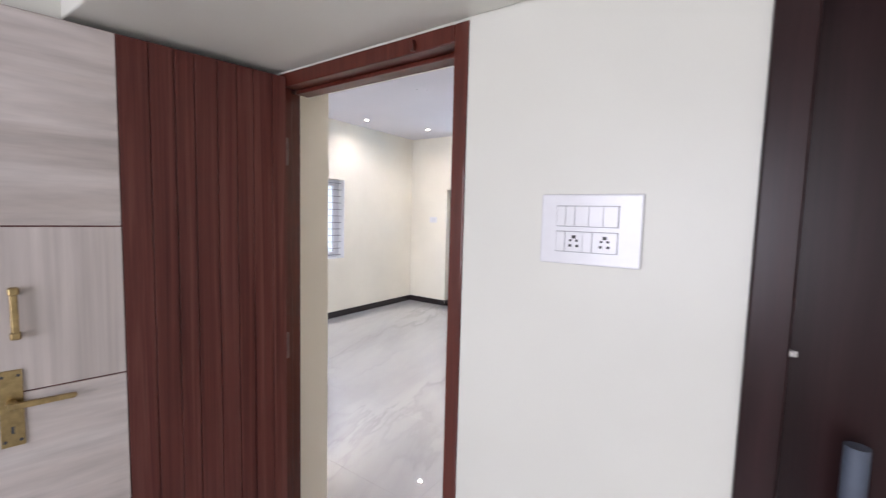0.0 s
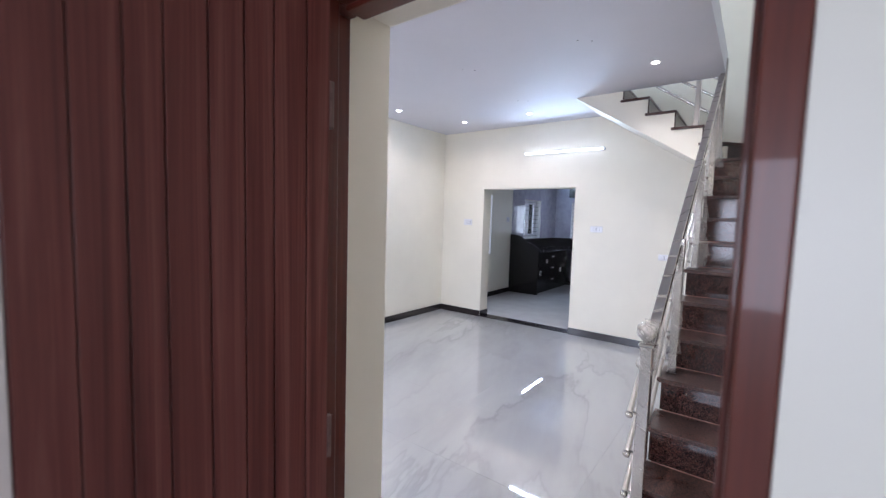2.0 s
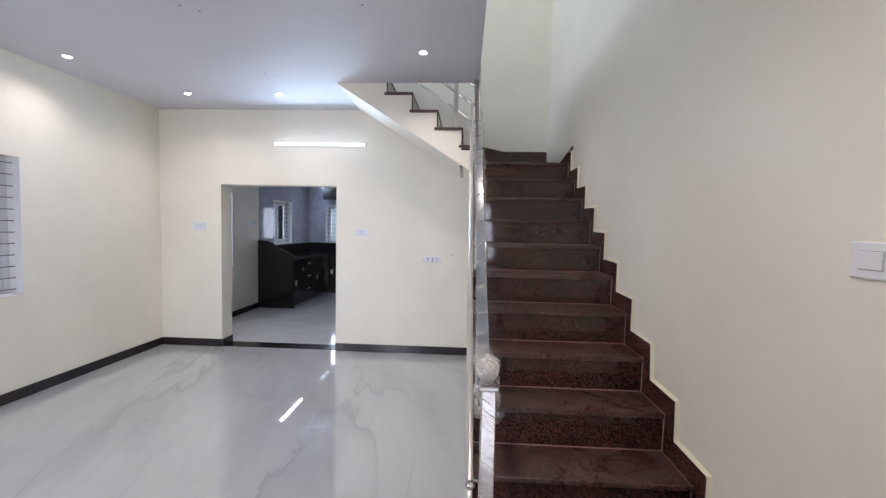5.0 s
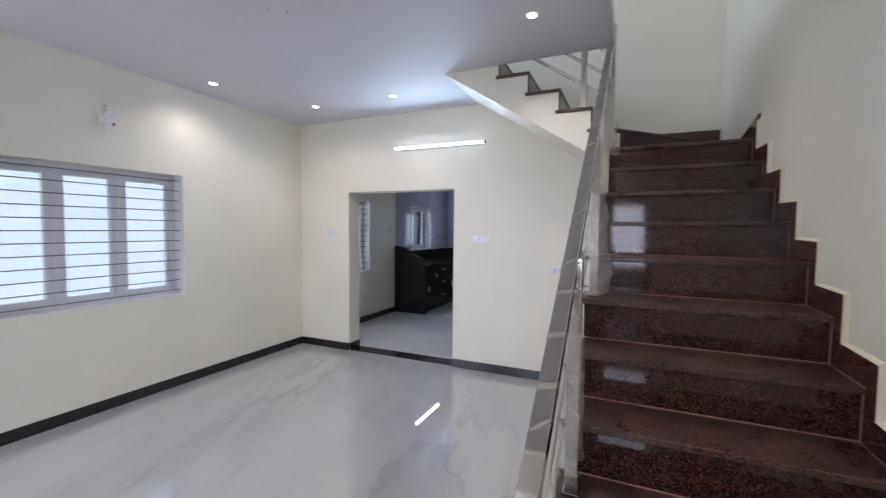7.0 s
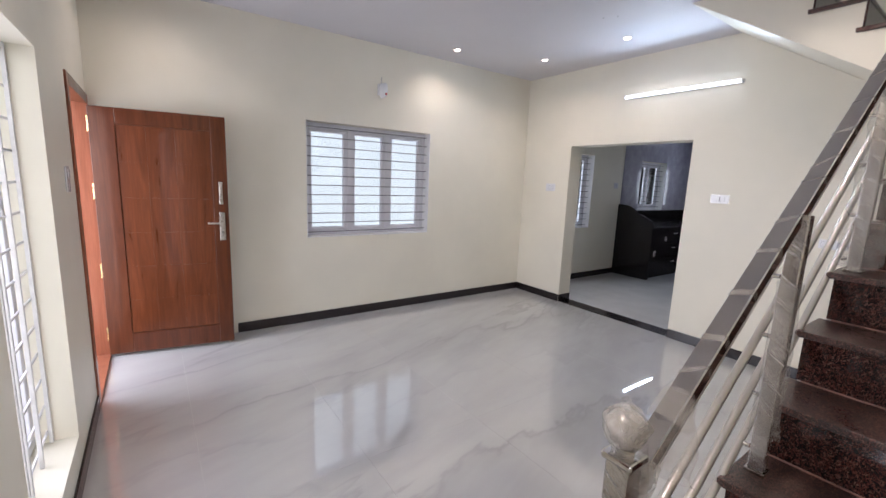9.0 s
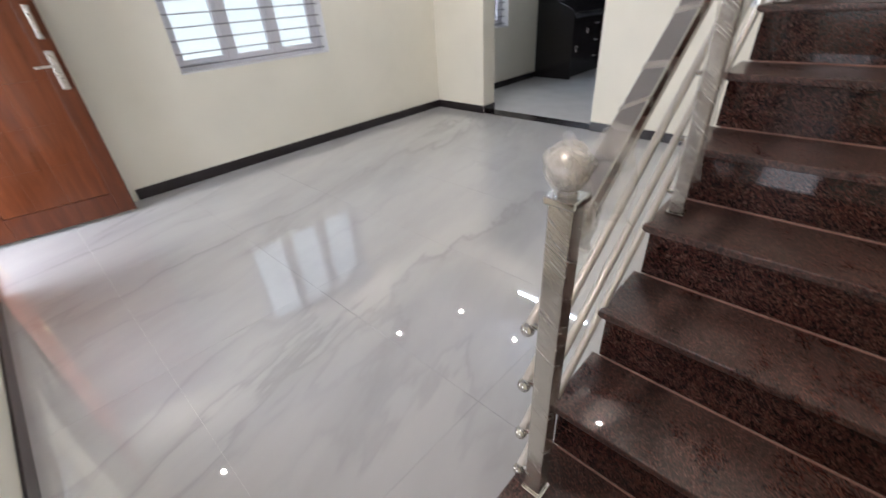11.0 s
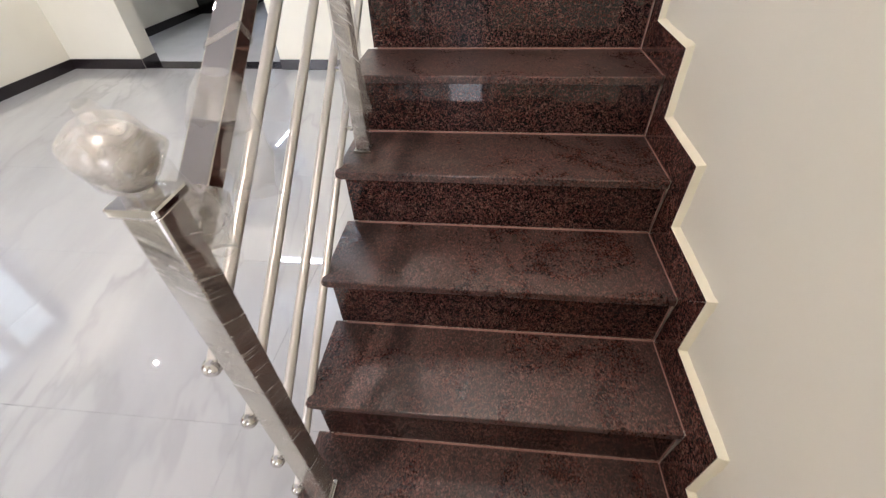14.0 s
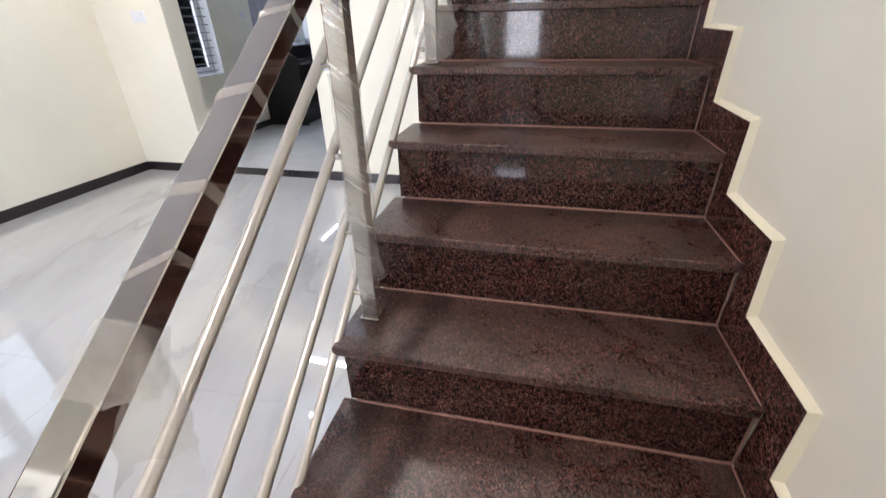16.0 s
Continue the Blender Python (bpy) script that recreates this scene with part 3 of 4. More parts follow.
# ---- switch plates ----
def switch_plate(label, at, normal_axis, sign, w, h, rows, category="switch"):
    """A white modular plate on a wall: rows of (z offset, height, list of (offset, width, kind))."""
    e = group_at("switch_plate", at, label, category)
    ax, ay, az = at

    def slab(name, u0, u1, z0, z1, d0, d1, mat, parent, bev=0.001, lab=""):
        c0, c1 = sorted((sign * d0, sign * d1))
        if normal_axis == "y":
            bm = box(ax + u0, ax + u1, ay + c0, ay + c1, az + z0, az + z1, bev)
        else:
            bm = box(ax + c0, ax + c1, ay + u0, ay + u1, az + z0, az + z1, bev)
        o = new(name, mesh_of(name, bm, mat))
        o.parent = parent
        o.matrix_parent_inverse = Matrix.Translation((-ax, -ay, -az))
        return tagged(o, lab)

    slab("plate", -w / 2, w / 2, -h / 2, h / 2, 0.0005, 0.010, SWITCH_WHITE, e, 0.004)
    for zc, hh, mods in rows:
        u0 = min(u - s / 2 for u, s, _ in mods)
        u1 = max(u + s / 2 for u, s, _ in mods)
        slab("bezel", u0 - 0.001, u1 + 0.001, zc - hh / 2 - 0.001, zc + hh / 2 + 0.001, 0.0100, 0.0112, SWITCH_GREY, e, 0.0004)
        for u, s, kind in mods:
            slab("rocker" if kind == "s" else "socket", u - s / 2 + 0.0003, u + s / 2 - 0.0003, zc - hh / 2 + 0.0005, zc + hh / 2 - 0.0005, 0.0113, 0.0150 if kind == "s" else 0.0125, SWITCH_WHITE, e, 0.0015)
            if kind == "o":
                for du, dz, q in ((0, 0.011, 0.0045), (-0.007, 0.003, 0.003), (0.007, 0.003, 0.003), (-0.008, -0.009, 0.0035), (0.008, -0.009, 0.0035)):
                    slab("socket_hole", u + du - q, u + du + q, zc + dz - q * 0.8, zc + dz + q * 0.8, 0.0126, 0.0130, SOCKET_DARK, e, 0)
    return e


switch_plate("glossy white switch and socket plate on the ivory wall", (4.741, YB, 1.612), "y", -1, 0.222, 0.16,
             [(0.030, 0.046, [(-0.0615, 0.021, "s"), (-0.0405, 0.021, "s"), (-0.0145, 0.031, "s"), (0.0165, 0.031, "s"), (0.0475, 0.031, "s")]),
              (-0.028, 0.046, [(-0.0615, 0.021, "s"), (-0.031, 0.040, "o"), (-0.0005, 0.021, "s"), (0.0365, 0.053, "o")])])
switch_plate("square white single switch beside the stairs", (XE, 0.8935, 1.55), "x", -1, 0.112, 0.09, [(0, 0.045, [(0.0, 0.06, "s")])])
switch_plate("white switch plate beside the kitchen opening", (0.523, YN, 1.558), "y", -1, 0.16, 0.10, [(0, 0.045, [(-0.036, 0.022, "s"), (-0.012, 0.022, "s"), (0.012, 0.022, "s"), (0.036, 0.022, "s")])])
switch_plate("white switch plate beside the kitchen opening", (2.632, YN, 1.522), "y", -1, 0.165, 0.085, [(0, 0.040, [(-0.025, 0.04, "s"), (0.025, 0.04, "s")])])
switch_plate("low white socket plate on the cream wall", (3.54, YN, 1.203), "y", -1, 0.25, 0.075, [(0, 0.042, [(-0.085, 0.045, "s"), (-0.03, 0.045, "s"), (0.03, 0.045, "s"), (0.085, 0.045, "s")])], "socket")
switch_plate("white bell switch between the front door and window", (1.32, YS, 1.52), "y", 1, 0.10, 0.14, [(0.03, 0.05, [(0.0, 0.05, "s")]), (-0.035, 0.04, [(0.0, 0.05, "o")])])
thing("wall_plug", rod((3.79, YN - 0.0005, 1.263), (3.79, YN - 0.006, 1.263), 0.007, 12), SOCKET_DARK, "small dark plug hole cap in the cream wall", "wall plug")

# ---- dark door of the next room, off the bedroom ----
bf = group_at("door_frame", (5.5, -0.14, 0), "dark brown wooden door frame beside the switch plate", "door frame")
part("jamb", box(5.039, 5.103, YB - 0.012, -0.02, 0, 2.147, 0.004), BATH_DOOR, bf)
part("jamb", box(5.885, 5.949, YB - 0.012, -0.02, 0, 2.147, 0.004), BATH_DOOR, bf)
part("head", box(5.104, 5.884, YB - 0.012, -0.02, 2.075, 2.147, 0.004), BATH_DOOR, bf)
bd = group_at("bathroom_door", (5.5, -0.06, 0), "closed deep brown veneered door with a small handle", "door")
part("door_panel", box(5.106, 5.882, -0.075, -0.04, 0.01, 2.07, 0.002), BATH_DOOR, bd)
part("latch", box(5.112, 5.128, -0.086, -0.0755, 1.373, 1.386, 0.002), SATIN, bd, "small steel latch")
part("pull_handle", rod((5.108, -0.083, 1.42), (5.112, -0.083, 1.49), 0.006, 10), DARK_HINGE, bd, "dark pull handle", True)
pipe_h = thing("pipe", rod((5.208, -0.165, 0.0), (5.208, -0.165, 1.255), 0.018, 20), PIPE_GREY, "blue-grey plastic pipe standing by the dark door", "pipe", smooth=True)

# ---- front door ----
ff = group_at("door_frame", (0.5, 0.0, 0), "varnished teak front door frame", "door frame")
part("jamb", box(0.002, 0.075, -0.10, YS + 0.012, 0, 2.149, 0.005), TEAK_PALE, ff)
part("jamb", box(0.955, 1.029, -0.10, YS + 0.012, 0, 2.149, 0.005), TEAK_PALE, ff)
part("head", box(0.076, 0.954, -0.10, YS + 0.012, 2.075, 2.149, 0.005), TEAK, ff)
part("sill", box(0.076, 0.954, -0.10, YS + 0.012, -0.006, 0.022, 0.004), TEAK_PALE, ff, "worn teak threshold")
fd = new("front_door")
fd.matrix_world = Matrix.Translation((0.095, YS + 0.016, 0)) @ pose(0, 0, 0, 0, 0, 81.5)
tagged(fd, "open varnished teak front door with a recessed panel", "door")
FW, FH = 0.935, 2.055
leaf_part("stile", box(0, 0.165, -0.04, 0.0, 0.03, FH, 0.003), TEAK_DEEP, fd)
leaf_part("stile", box(FW - 0.115, FW, -0.04, 0.0, 0.03, FH, 0.003), TEAK_DEEP, fd)
leaf_part("rail", box(0.1655, FW - 0.1155, -0.04, -0.0005, 0.03, 0.20, 0.003), TEAK_DEEP, fd)
leaf_part("rail", box(0.1655, FW - 0.1155, -0.04, -0.0005, FH - 0.125, FH, 0.003), TEAK_DEEP, fd)
leaf_part("panel_core", box(0.150, FW - 0.100, -0.028, -0.018, 0.19, FH - 0.11), TEAK_DEEP, fd)
px = [0.170, 0.36, 0.56, FW - 0.12]
pz = [0.205 + i * (FH - 0.13 - 0.205) / 6 for i in range(7)]
for i in range(3):
    for j in range(6):
        leaf_part("panel", box(px[i] + 0.0002, px[i + 1] - 0.0002, -0.034, -0.012 - 0.0004 * ((i + j) % 2), pz[j] + 0.0002, pz[j + 1] - 0.0002, 0.0003), TEAK, fd)
lockp = leaf_part("lock_plate", box(FW - 0.075, FW - 0.030, -0.0472, -0.0402, 0.985, 1.235, 0.003), SATIN, fd, "satin steel lock plate")
leaf_part("lever_boss", rod((FW - 0.052, -0.047, 1.142), (FW - 0.052, -0.085, 1.142), 0.010, 14), SATIN, lockp, "", True)
leaf_part("lever", box(FW - 0.165, FW - 0.045, -0.090, -0.078, 1.133, 1.150, 0.004), SATIN, lockp)
leaf_part("keyhole", rod((FW - 0.052, -0.0468, 1.06), (FW - 0.052, -0.0480, 1.06), 0.006, 12), SOCKET_DARK, lockp)
pullp = leaf_part("pull_handle", box(FW - 0.068, FW - 0.040, -0.066, -0.056, 1.31, 1.50, 0.004), SATIN, fd, "satin steel pull handle")
for zz in (1.318, 1.492):
    leaf_part("pull_end", box(FW - 0.070, FW - 0.038, -0.066, -0.0403, zz - 0.012, zz + 0.012, 0.004), SATIN, pullp)
lockq = leaf_part("lock_plate", box(FW - 0.062, FW - 0.020, 0.0004, 0.008, 1.00, 1.24, 0.002), SATIN, fd, "satin steel lock plate")
leaf_part("lever", box(FW - 0.17, FW - 0.035, 0.030, 0.042, 1.145, 1.163, 0.004), SATIN, lockq)
leaf_part("lever_boss", rod((FW - 0.042, 0.008, 1.154), (FW - 0.042, 0.04, 1.154), 0.010, 14), SATIN, lockq, "", True)
leaf_part("pull_handle", box(FW - 0.060, FW - 0.030, 0.0004, 0.022, 1.32, 1.52, 0.004), SATIN, fd, "satin steel pull plate")
for zz in (0.20, 0.75, 1.40, 1.92):
    leaf_part("hinge", box(-0.018, 0.030, -0.002, 0.006, zz - 0.06, zz + 0.06, 0.002), GOLD_HINGE, fd, "bright brass hinge")
stop_ = leaf_part("door_stopper", rod((FW - 0.035, 0.012, 0.0), (FW - 0.035, 0.012, 0.13), 0.007, 10), SATIN, fd, "steel floor stopper")
leaf_part("stopper_foot", rod((FW - 0.035, 0.012, 0.0), (FW - 0.035, 0.012, 0.02), 0.014, 12, r2=0.008), SATIN, stop_)


# ---- windows ----
def window(name, label, axis, wall_in, wall_out, u0, u1, z0, z1, n, sign, bars, bar_mat, grille_depth):
    """Frame set deep in its opening, n casements with panes, an inner grille of level bars, white sill and reveals.
    sign: +1 where the room lies on the positive side of the wall."""
    c = wall_out + (wall_in - wall_out) * 0.32
    e = group_at(name, (c, (u0 + u1) / 2, z0) if axis == "x" else ((u0 + u1) / 2, c, z0), label, "window", "", "structure")

    def bx(nm, a0, a1, s0, s1, d0, d1, mat, parent=e, bev=0.003, lab=""):
        p, q = sorted((d0, d1))
        bm = box(p, q, a0, a1, s0, s1, bev) if axis == "x" else box(a0, a1, p, q, s0, s1, bev)
        o = new(nm, mesh_of(nm, bm, mat))
        o.parent = parent
        o.matrix_parent_inverse = Matrix.Translation(-e.location) if parent is e else parent.matrix_parent_inverse
        return tagged(o, lab)

    fw = 0.055
    d0, d1 = c - sign * 0.03, c + sign * 0.03
    bx("window_frame", u0 + 0.001, u1 - 0.001, z0 + 0.001, z0 + fw, d0, d1, UPVC)
    bx("window_frame", u0 + 0.001, u1 - 0.001, z1 - fw, z1 - 0.001, d0, d1, UPVC)
    bx("window_frame", u0 + 0.001, u0 + fw, z0 + fw, z1 - fw, d0, d1, UPVC)
    bx("window_frame", u1 - fw, u1 - 0.001, z0 + fw, z1 - fw, d0, d1, UPVC)
    w = (u1 - u0 - 2 * fw) / n
    for i in range(n):
        a, b = u0 + fw + i * w, u0 + fw + (i + 1) * w
        if i:
            bx("mullion", a - 0.028, a + 0.028, z0 + fw, z1 - fw, d0, d1, UPVC)
        a2, b2 = a + (0.03 if i else 0.002), b - (0.03 if i < n - 1 else 0.002)
        s0, s1 = z0 + fw + 0.002, z1 - fw - 0.002
        sw = 0.038
        g0, g1 = c - sign * 0.02, c + sign * 0.02
        bx("casement", a2, b2, s0, s0 + sw, g0, g1, UPVC)
        bx("casement", a2, b2, s1 - sw, s1, g0, g1, UPVC)
        bx("casement", a2, a2 + sw, s0 + sw, s1 - sw, g0, g1, UPVC)
        bx("casement", b2 - sw, b2, s0 + sw, s1 - sw, g0, g1, UPVC)
        pane = bx("pane", a2 + sw - 0.002, b2 - sw + 0.002, s0 + sw - 0.002, s1 - sw + 0.002, c - sign * 0.003, c + sign * 0.003, GLASS, e, 0, "clear glass pane")
        pane.visible_shadow = False
    gd = wall_in - sign * grille_depth
    for k in range(bars):
        zz = z0 + (z1 - z0) * (k + 0.5) / bars
        A, B = u0 - 0.001, u1 + 0.001
        part_rod = rod((gd, A, zz), (gd, B, zz), 0.005, 8) if axis == "x" else rod((A, gd, zz), (B, gd, zz), 0.005, 8)
        o = new("bar", mesh_of("bar", part_rod, bar_mat, True))
        o.parent = e
        o.matrix_parent_inverse = Matrix.Translation(-e.location)
    # white reveal lining and sill
    r0, r1 = c + sign * 0.031, wall_in + sign * 0.002
    bx("window_sill", u0 + 0.001, u1 - 0.001, z0 + 0.0005, z0 + 0.012, r0, wall_in + sign * 0.006, SILL_WHITE, e, 0.002, "white painted sill")
    bx("reveal", u0 + 0.0005, u0 + 0.006, z0 + 0.013, z1 - 0.001, r0, r1, SILL_WHITE, e, 0.001)
    bx("reveal", u1 - 0.006, u1 - 0.0005, z0 + 0.013, z1 - 0.001, r0, r1, SILL_WHITE, e, 0.001)
    return e


window("window_1", "white three-light window with level grey bars", "x", 0.0, -0.23, *W_HALL, 3, 1, 12, GRILLE, 0.07)
window("window_2", "white kitchen window with level grey bars", "x", 0.0, -0.23, *W_KA, 2, 1, 13, GRILLE, 0.07)
window("window_3", "white kitchen window with level grey bars over the counter", "x", 0.0, -0.23, *W_KB, 2, 1, 9, GRILLE, 0.07)
window("window_4", "white kitchen window with level grey bars over the counter", "y", 10.03, 10.3, *W_KC, 2, -1, 9, GRILLE, 0.07)

pw = group_at("window_5", (2.25, -0.05, 0.24), "low window with a white painted steel grille", "window", "", "structure")
for uu in (1.80, 2.02, 2.225, 2.275, 2.48, 2.70):
    part("upright_bar", box(uu - 0.008, uu + 0.008, -0.018, -0.002, 0.241, 2.099, 0.002), GRILLE_WHITE, pw)
for k in range(14):
    zz = 0.30 + k * 0.135
    part("bar", rod((1.791, -0.022, zz), (2.709, -0.022, zz), 0.006, 8), GRILLE_WHITE, pw, "", True)
part("window_frame", box(1.791, 2.709, -0.12, -0.07, 0.241, 0.29, 0.003), UPVC, pw)
part("window_frame", box(1.791, 2.709, -0.12, -0.07, 2.05, 2.099, 0.003), UPVC, pw)
part("window_frame", box(1.791, 1.84, -0.12, -0.07, 0.291, 2.049, 0.003), UPVC, pw)
part("window_frame", box(2.66, 2.709, -0.12, -0.07, 0.291, 2.049, 0.003), UPVC, pw)

# ---- staircase ----
stairs = group_at("staircase", (4.46, Y1, 0), "brown speckled granite staircase with dusty treads", "staircase")
N_LOW = 12
ny = [Y1 + k * D for k in range(N_LOW + 1)]          # nosing line of step k + 1
prof = []
for k in range(N_LOW):
    prof += [(ny[k] + 0.022, k * H), (ny[k] + 0.022, (k + 1) * H - 0.026)]
top_y = YN - 0.001
prof += [(top_y, N_LOW * H - 0.026), (top_y, N_LOW * H - 0.2), (ny[-1] - 0.1, N_LOW * H - 0.2), (ny[0] + 0.30, 0.0)]
body = prism(prof, "x", XL + 0.004, XE - 0.0005)
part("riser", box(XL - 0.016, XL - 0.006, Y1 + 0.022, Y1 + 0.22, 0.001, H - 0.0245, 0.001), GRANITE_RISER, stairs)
part("flight_body", body, CREAM, stairs, "cream plastered flight under the treads")


def peak(k):
    """How far the skirting's point stands before the nosing of step k + 1: set closer further up the flight."""
    return 0.087 if k < 3 else (0.082 if k == 3 else 0.066)


def plaster_fillet(p, q, seed):
    """A hand-smeared bead of plaster along the skirting's upper edge from p to q; points are (y, z)."""
    bm = bmesh.new()
    rows = []
    for i in range(13):
        f = i / 12
        y, z = p[0] + (q[0] - p[0]) * f, p[1] + (q[1] - p[1]) * f
        row = []
        for j in range(6):
            a = j / 5
            w = 0.015 + 0.005 * noise.noise(Vector((y * 21, z * 21, seed + 0.3))) + 0.003 * noise.noise(Vector((y * 90, z * 90, seed)))
            out = XR + 0.0015 + (XE + 0.001 - XR) * a ** 1.7
            row.append(bm.verts.new((out, y - w * a * 0.75, z + w * a * 0.75)))
        row.append(bm.verts.new((XE + 0.002, y + 0.004, z - 0.004)))
        rows.append(row)
    for r0, r1 in zip(rows, rows[1:]):
        for j in range(7):
            bm.faces.new((r0[j], r0[(j + 1) % 7], r1[(j + 1) % 7], r1[j]))
    bm.faces.new(rows[0])
    bm.faces.new(rows[-1][::-1])
    bmesh.ops.recalc_face_normals(bm, faces=bm.faces)
    return bm


for k in range(N_LOW):
    zt = (k + 1) * H
    y0 = ny[k]
    y1 = ny[k + 1] + 0.020 if k < N_LOW - 1 else top_y - 0.016
    part("tread", box(XL - (0.034 if k == 0 else 0.022), XR, y0, y1, zt - 0.024, zt, 0.004), GRANITE_TREAD, stairs, "dusty brown granite tread")
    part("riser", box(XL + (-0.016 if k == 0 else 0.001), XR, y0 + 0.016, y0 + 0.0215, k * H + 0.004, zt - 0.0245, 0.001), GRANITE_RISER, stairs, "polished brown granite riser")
    if k:
        part("grout_line", box(XL + 0.016, XR, y0 + 0.012, y0 + 0.0158, k * H + 0.0002, k * H + 0.0042), GROUT, stairs, "pinkish grout line")
    part("grout_line", box(XR - 0.0022, XR + 0.0004, y0 + 0.013, y0 + 0.0159, k * H + 0.005, zt - 0.026), GROUT, stairs)
    # stepped skirting on the wall: a piece over each tread and one beside each riser
    ya, yb = y0, ny[k + 1]
    if k < N_LOW - 1:
        # the corners of the skirting's upper edge: over this nosing, over the back of this tread, over the next nosing
        pa, va, pb = (ya - peak(k), zt + 0.095), (yb - peak(k) + 0.002, zt + 0.101), (yb - peak(k + 1), zt + H + 0.095)
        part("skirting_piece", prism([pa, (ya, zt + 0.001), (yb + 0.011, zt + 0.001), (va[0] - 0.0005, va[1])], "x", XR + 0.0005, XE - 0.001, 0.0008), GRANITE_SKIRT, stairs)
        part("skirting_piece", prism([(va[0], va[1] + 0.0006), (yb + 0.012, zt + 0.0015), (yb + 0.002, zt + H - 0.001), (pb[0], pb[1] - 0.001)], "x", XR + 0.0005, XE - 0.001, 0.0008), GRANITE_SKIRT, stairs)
        part("grout_line", box(XR - 0.0022, XR + 0.0004, y0 + 0.012, ny[k + 1] + 0.010, zt + 0.0002, zt + 0.0024), GROUT, stairs)
        part("plaster_edge", plaster_fillet(pa, va, k), PLASTER_EDGE, stairs, "rounded cream plaster edge", True)
        part("plaster_edge", plaster_fillet(va, pb, k + 20), PLASTER_EDGE, stairs, "rounded cream plaster edge", True)
part("skirting_piece", prism([(Y1 - 0.088, 0.001), (Y1 - 0.001, 0.001), (Y1 - 0.001, H), (Y1 - 0.088, H + 0.088)], "x", XR + 0.0005, XE - 0.001, 0.0008), GRANITE_SKIRT, stairs)

# turn at the top: a winder and the landing
z12, z13 = N_LOW * H, (N_LOW + 1) * H
part("winder_tread", prism([(4.06, 4.06), (XR, YN - 0.03), (XR, YN - 0.014), (XL + 0.03, YN - 0.014), (3.86, YN - 0.014), (3.86, 4.06)], "z", z13 - 0.024, z13, 0.003), GRANITE_TREAD, stairs)
part("winder_body", prism([(4.08, 4.08), (XR - 0.02, YN - 0.016), (3.87, YN - 0.016), (3.87, 4.08)], "z", z12 - 0.02, z13 - 0.0245), GRANITE_RISER, stairs)
part("skirting_piece", box(3.9, XR, YN - 0.013, YN - 0.001, z13 + 0.001, z13 + 0.115, 0.001), GRANITE_SKIRT, stairs)
part("skirting_piece", prism([(ny[11], z12 + 0.001), (4.60, z12 + 0.001), (ny[11] - 0.088, z12 + 0.135)], "x", XR + 0.0005, XE - 0.001), GRANITE_SKIRT, stairs)

# upper flight, climbing away over the kitchen opening
UR, UX = 0.172, [3.90, 3.65, 3.395, 3.14, 2.885, 2.63]
uprof = [(4.08, z13 - 0.05)]
for k, x in enumerate(UX):
    z = z13 + k * UR
    uprof += [(x - 0.016, z - 0.026 if k else z - 0.05), (x - 0.016, z + UR - 0.026)]
uprof += [(2.40, z13 + 6 * UR - 0.026), (2.40, 3.245), (2.610, ZC), (4.10, 2.10), (4.10, z13 - 0.05)]
upper = group_at("upper_staircase", (3.4, 4.5, ZC), "upper flight of brown granite steps with a cream soffit", "staircase")
part("flight_body", prism(uprof, "y", VY, YN - 0.001), CREAM, upper, "cream plastered flight with a sloping soffit")
for k, x in enumerate(UX):
    z = z13 + (k + 1) * UR
    part("tread", box(x - 0.29, x, VY - 0.018, YN - 0.015, z - 0.025, z, 0.003), GRANITE_TREAD, upper)
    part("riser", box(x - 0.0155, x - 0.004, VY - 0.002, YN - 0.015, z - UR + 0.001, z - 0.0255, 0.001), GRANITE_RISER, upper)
part("tread", box(3.86, 4.055, VY - 0.018, 4.058, z13 - 0.025, z13, 0.003), GRANITE_TREAD, upper)

# ---- railing ----
rail_g = group_at("stair_railing", (4.02, 1.18, H), "stainless steel stair railing still wrapped in plastic film", "railing")


def nose(y):
    return H + (y - Y1) * H / D


def post(x, y, z0, z1, w, mat):
    p = part("post", box(x - w / 2, x + w / 2, y - w / 2, y + w / 2, z0 + 0.012, z1, 0.004), mat, rail_g, "square steel post in film")
    q = part("base_plate", box(x - w / 2 - 0.006, x + w / 2 + 0.006, y - w / 2 - 0.006, y + w / 2 + 0.006, z0 + 0.0005, z0 + 0.0118, 0.002), STEEL, p)
    return p


RAILX, POSTX, HANDX = 3.980, 4.022, 4.023
NEWX, NEWY = 4.033, 1.168
newel = post(NEWX, NEWY, H, 1.095, 0.048, WRAP_POST)
part("cap", box(NEWX - 0.031, NEWX + 0.031, NEWY - 0.031, NEWY + 0.031, 1.0955, 1.110, 0.004), STEEL, newel)
part("finial_neck", rod((NEWX, NEWY, 1.1105), (NEWX, NEWY, 1.122), 0.017, 16), STEEL, newel, "", True)
random.seed(4)


def crumple(bm, amount, scale):
    for v in bm.verts:
        v.co += Vector((noise.noise(v.co * scale), noise.noise(v.co * scale + Vector((7, 0, 0))), noise.noise(v.co * scale + Vector((0, 9, 0))))) * amount
    return bm


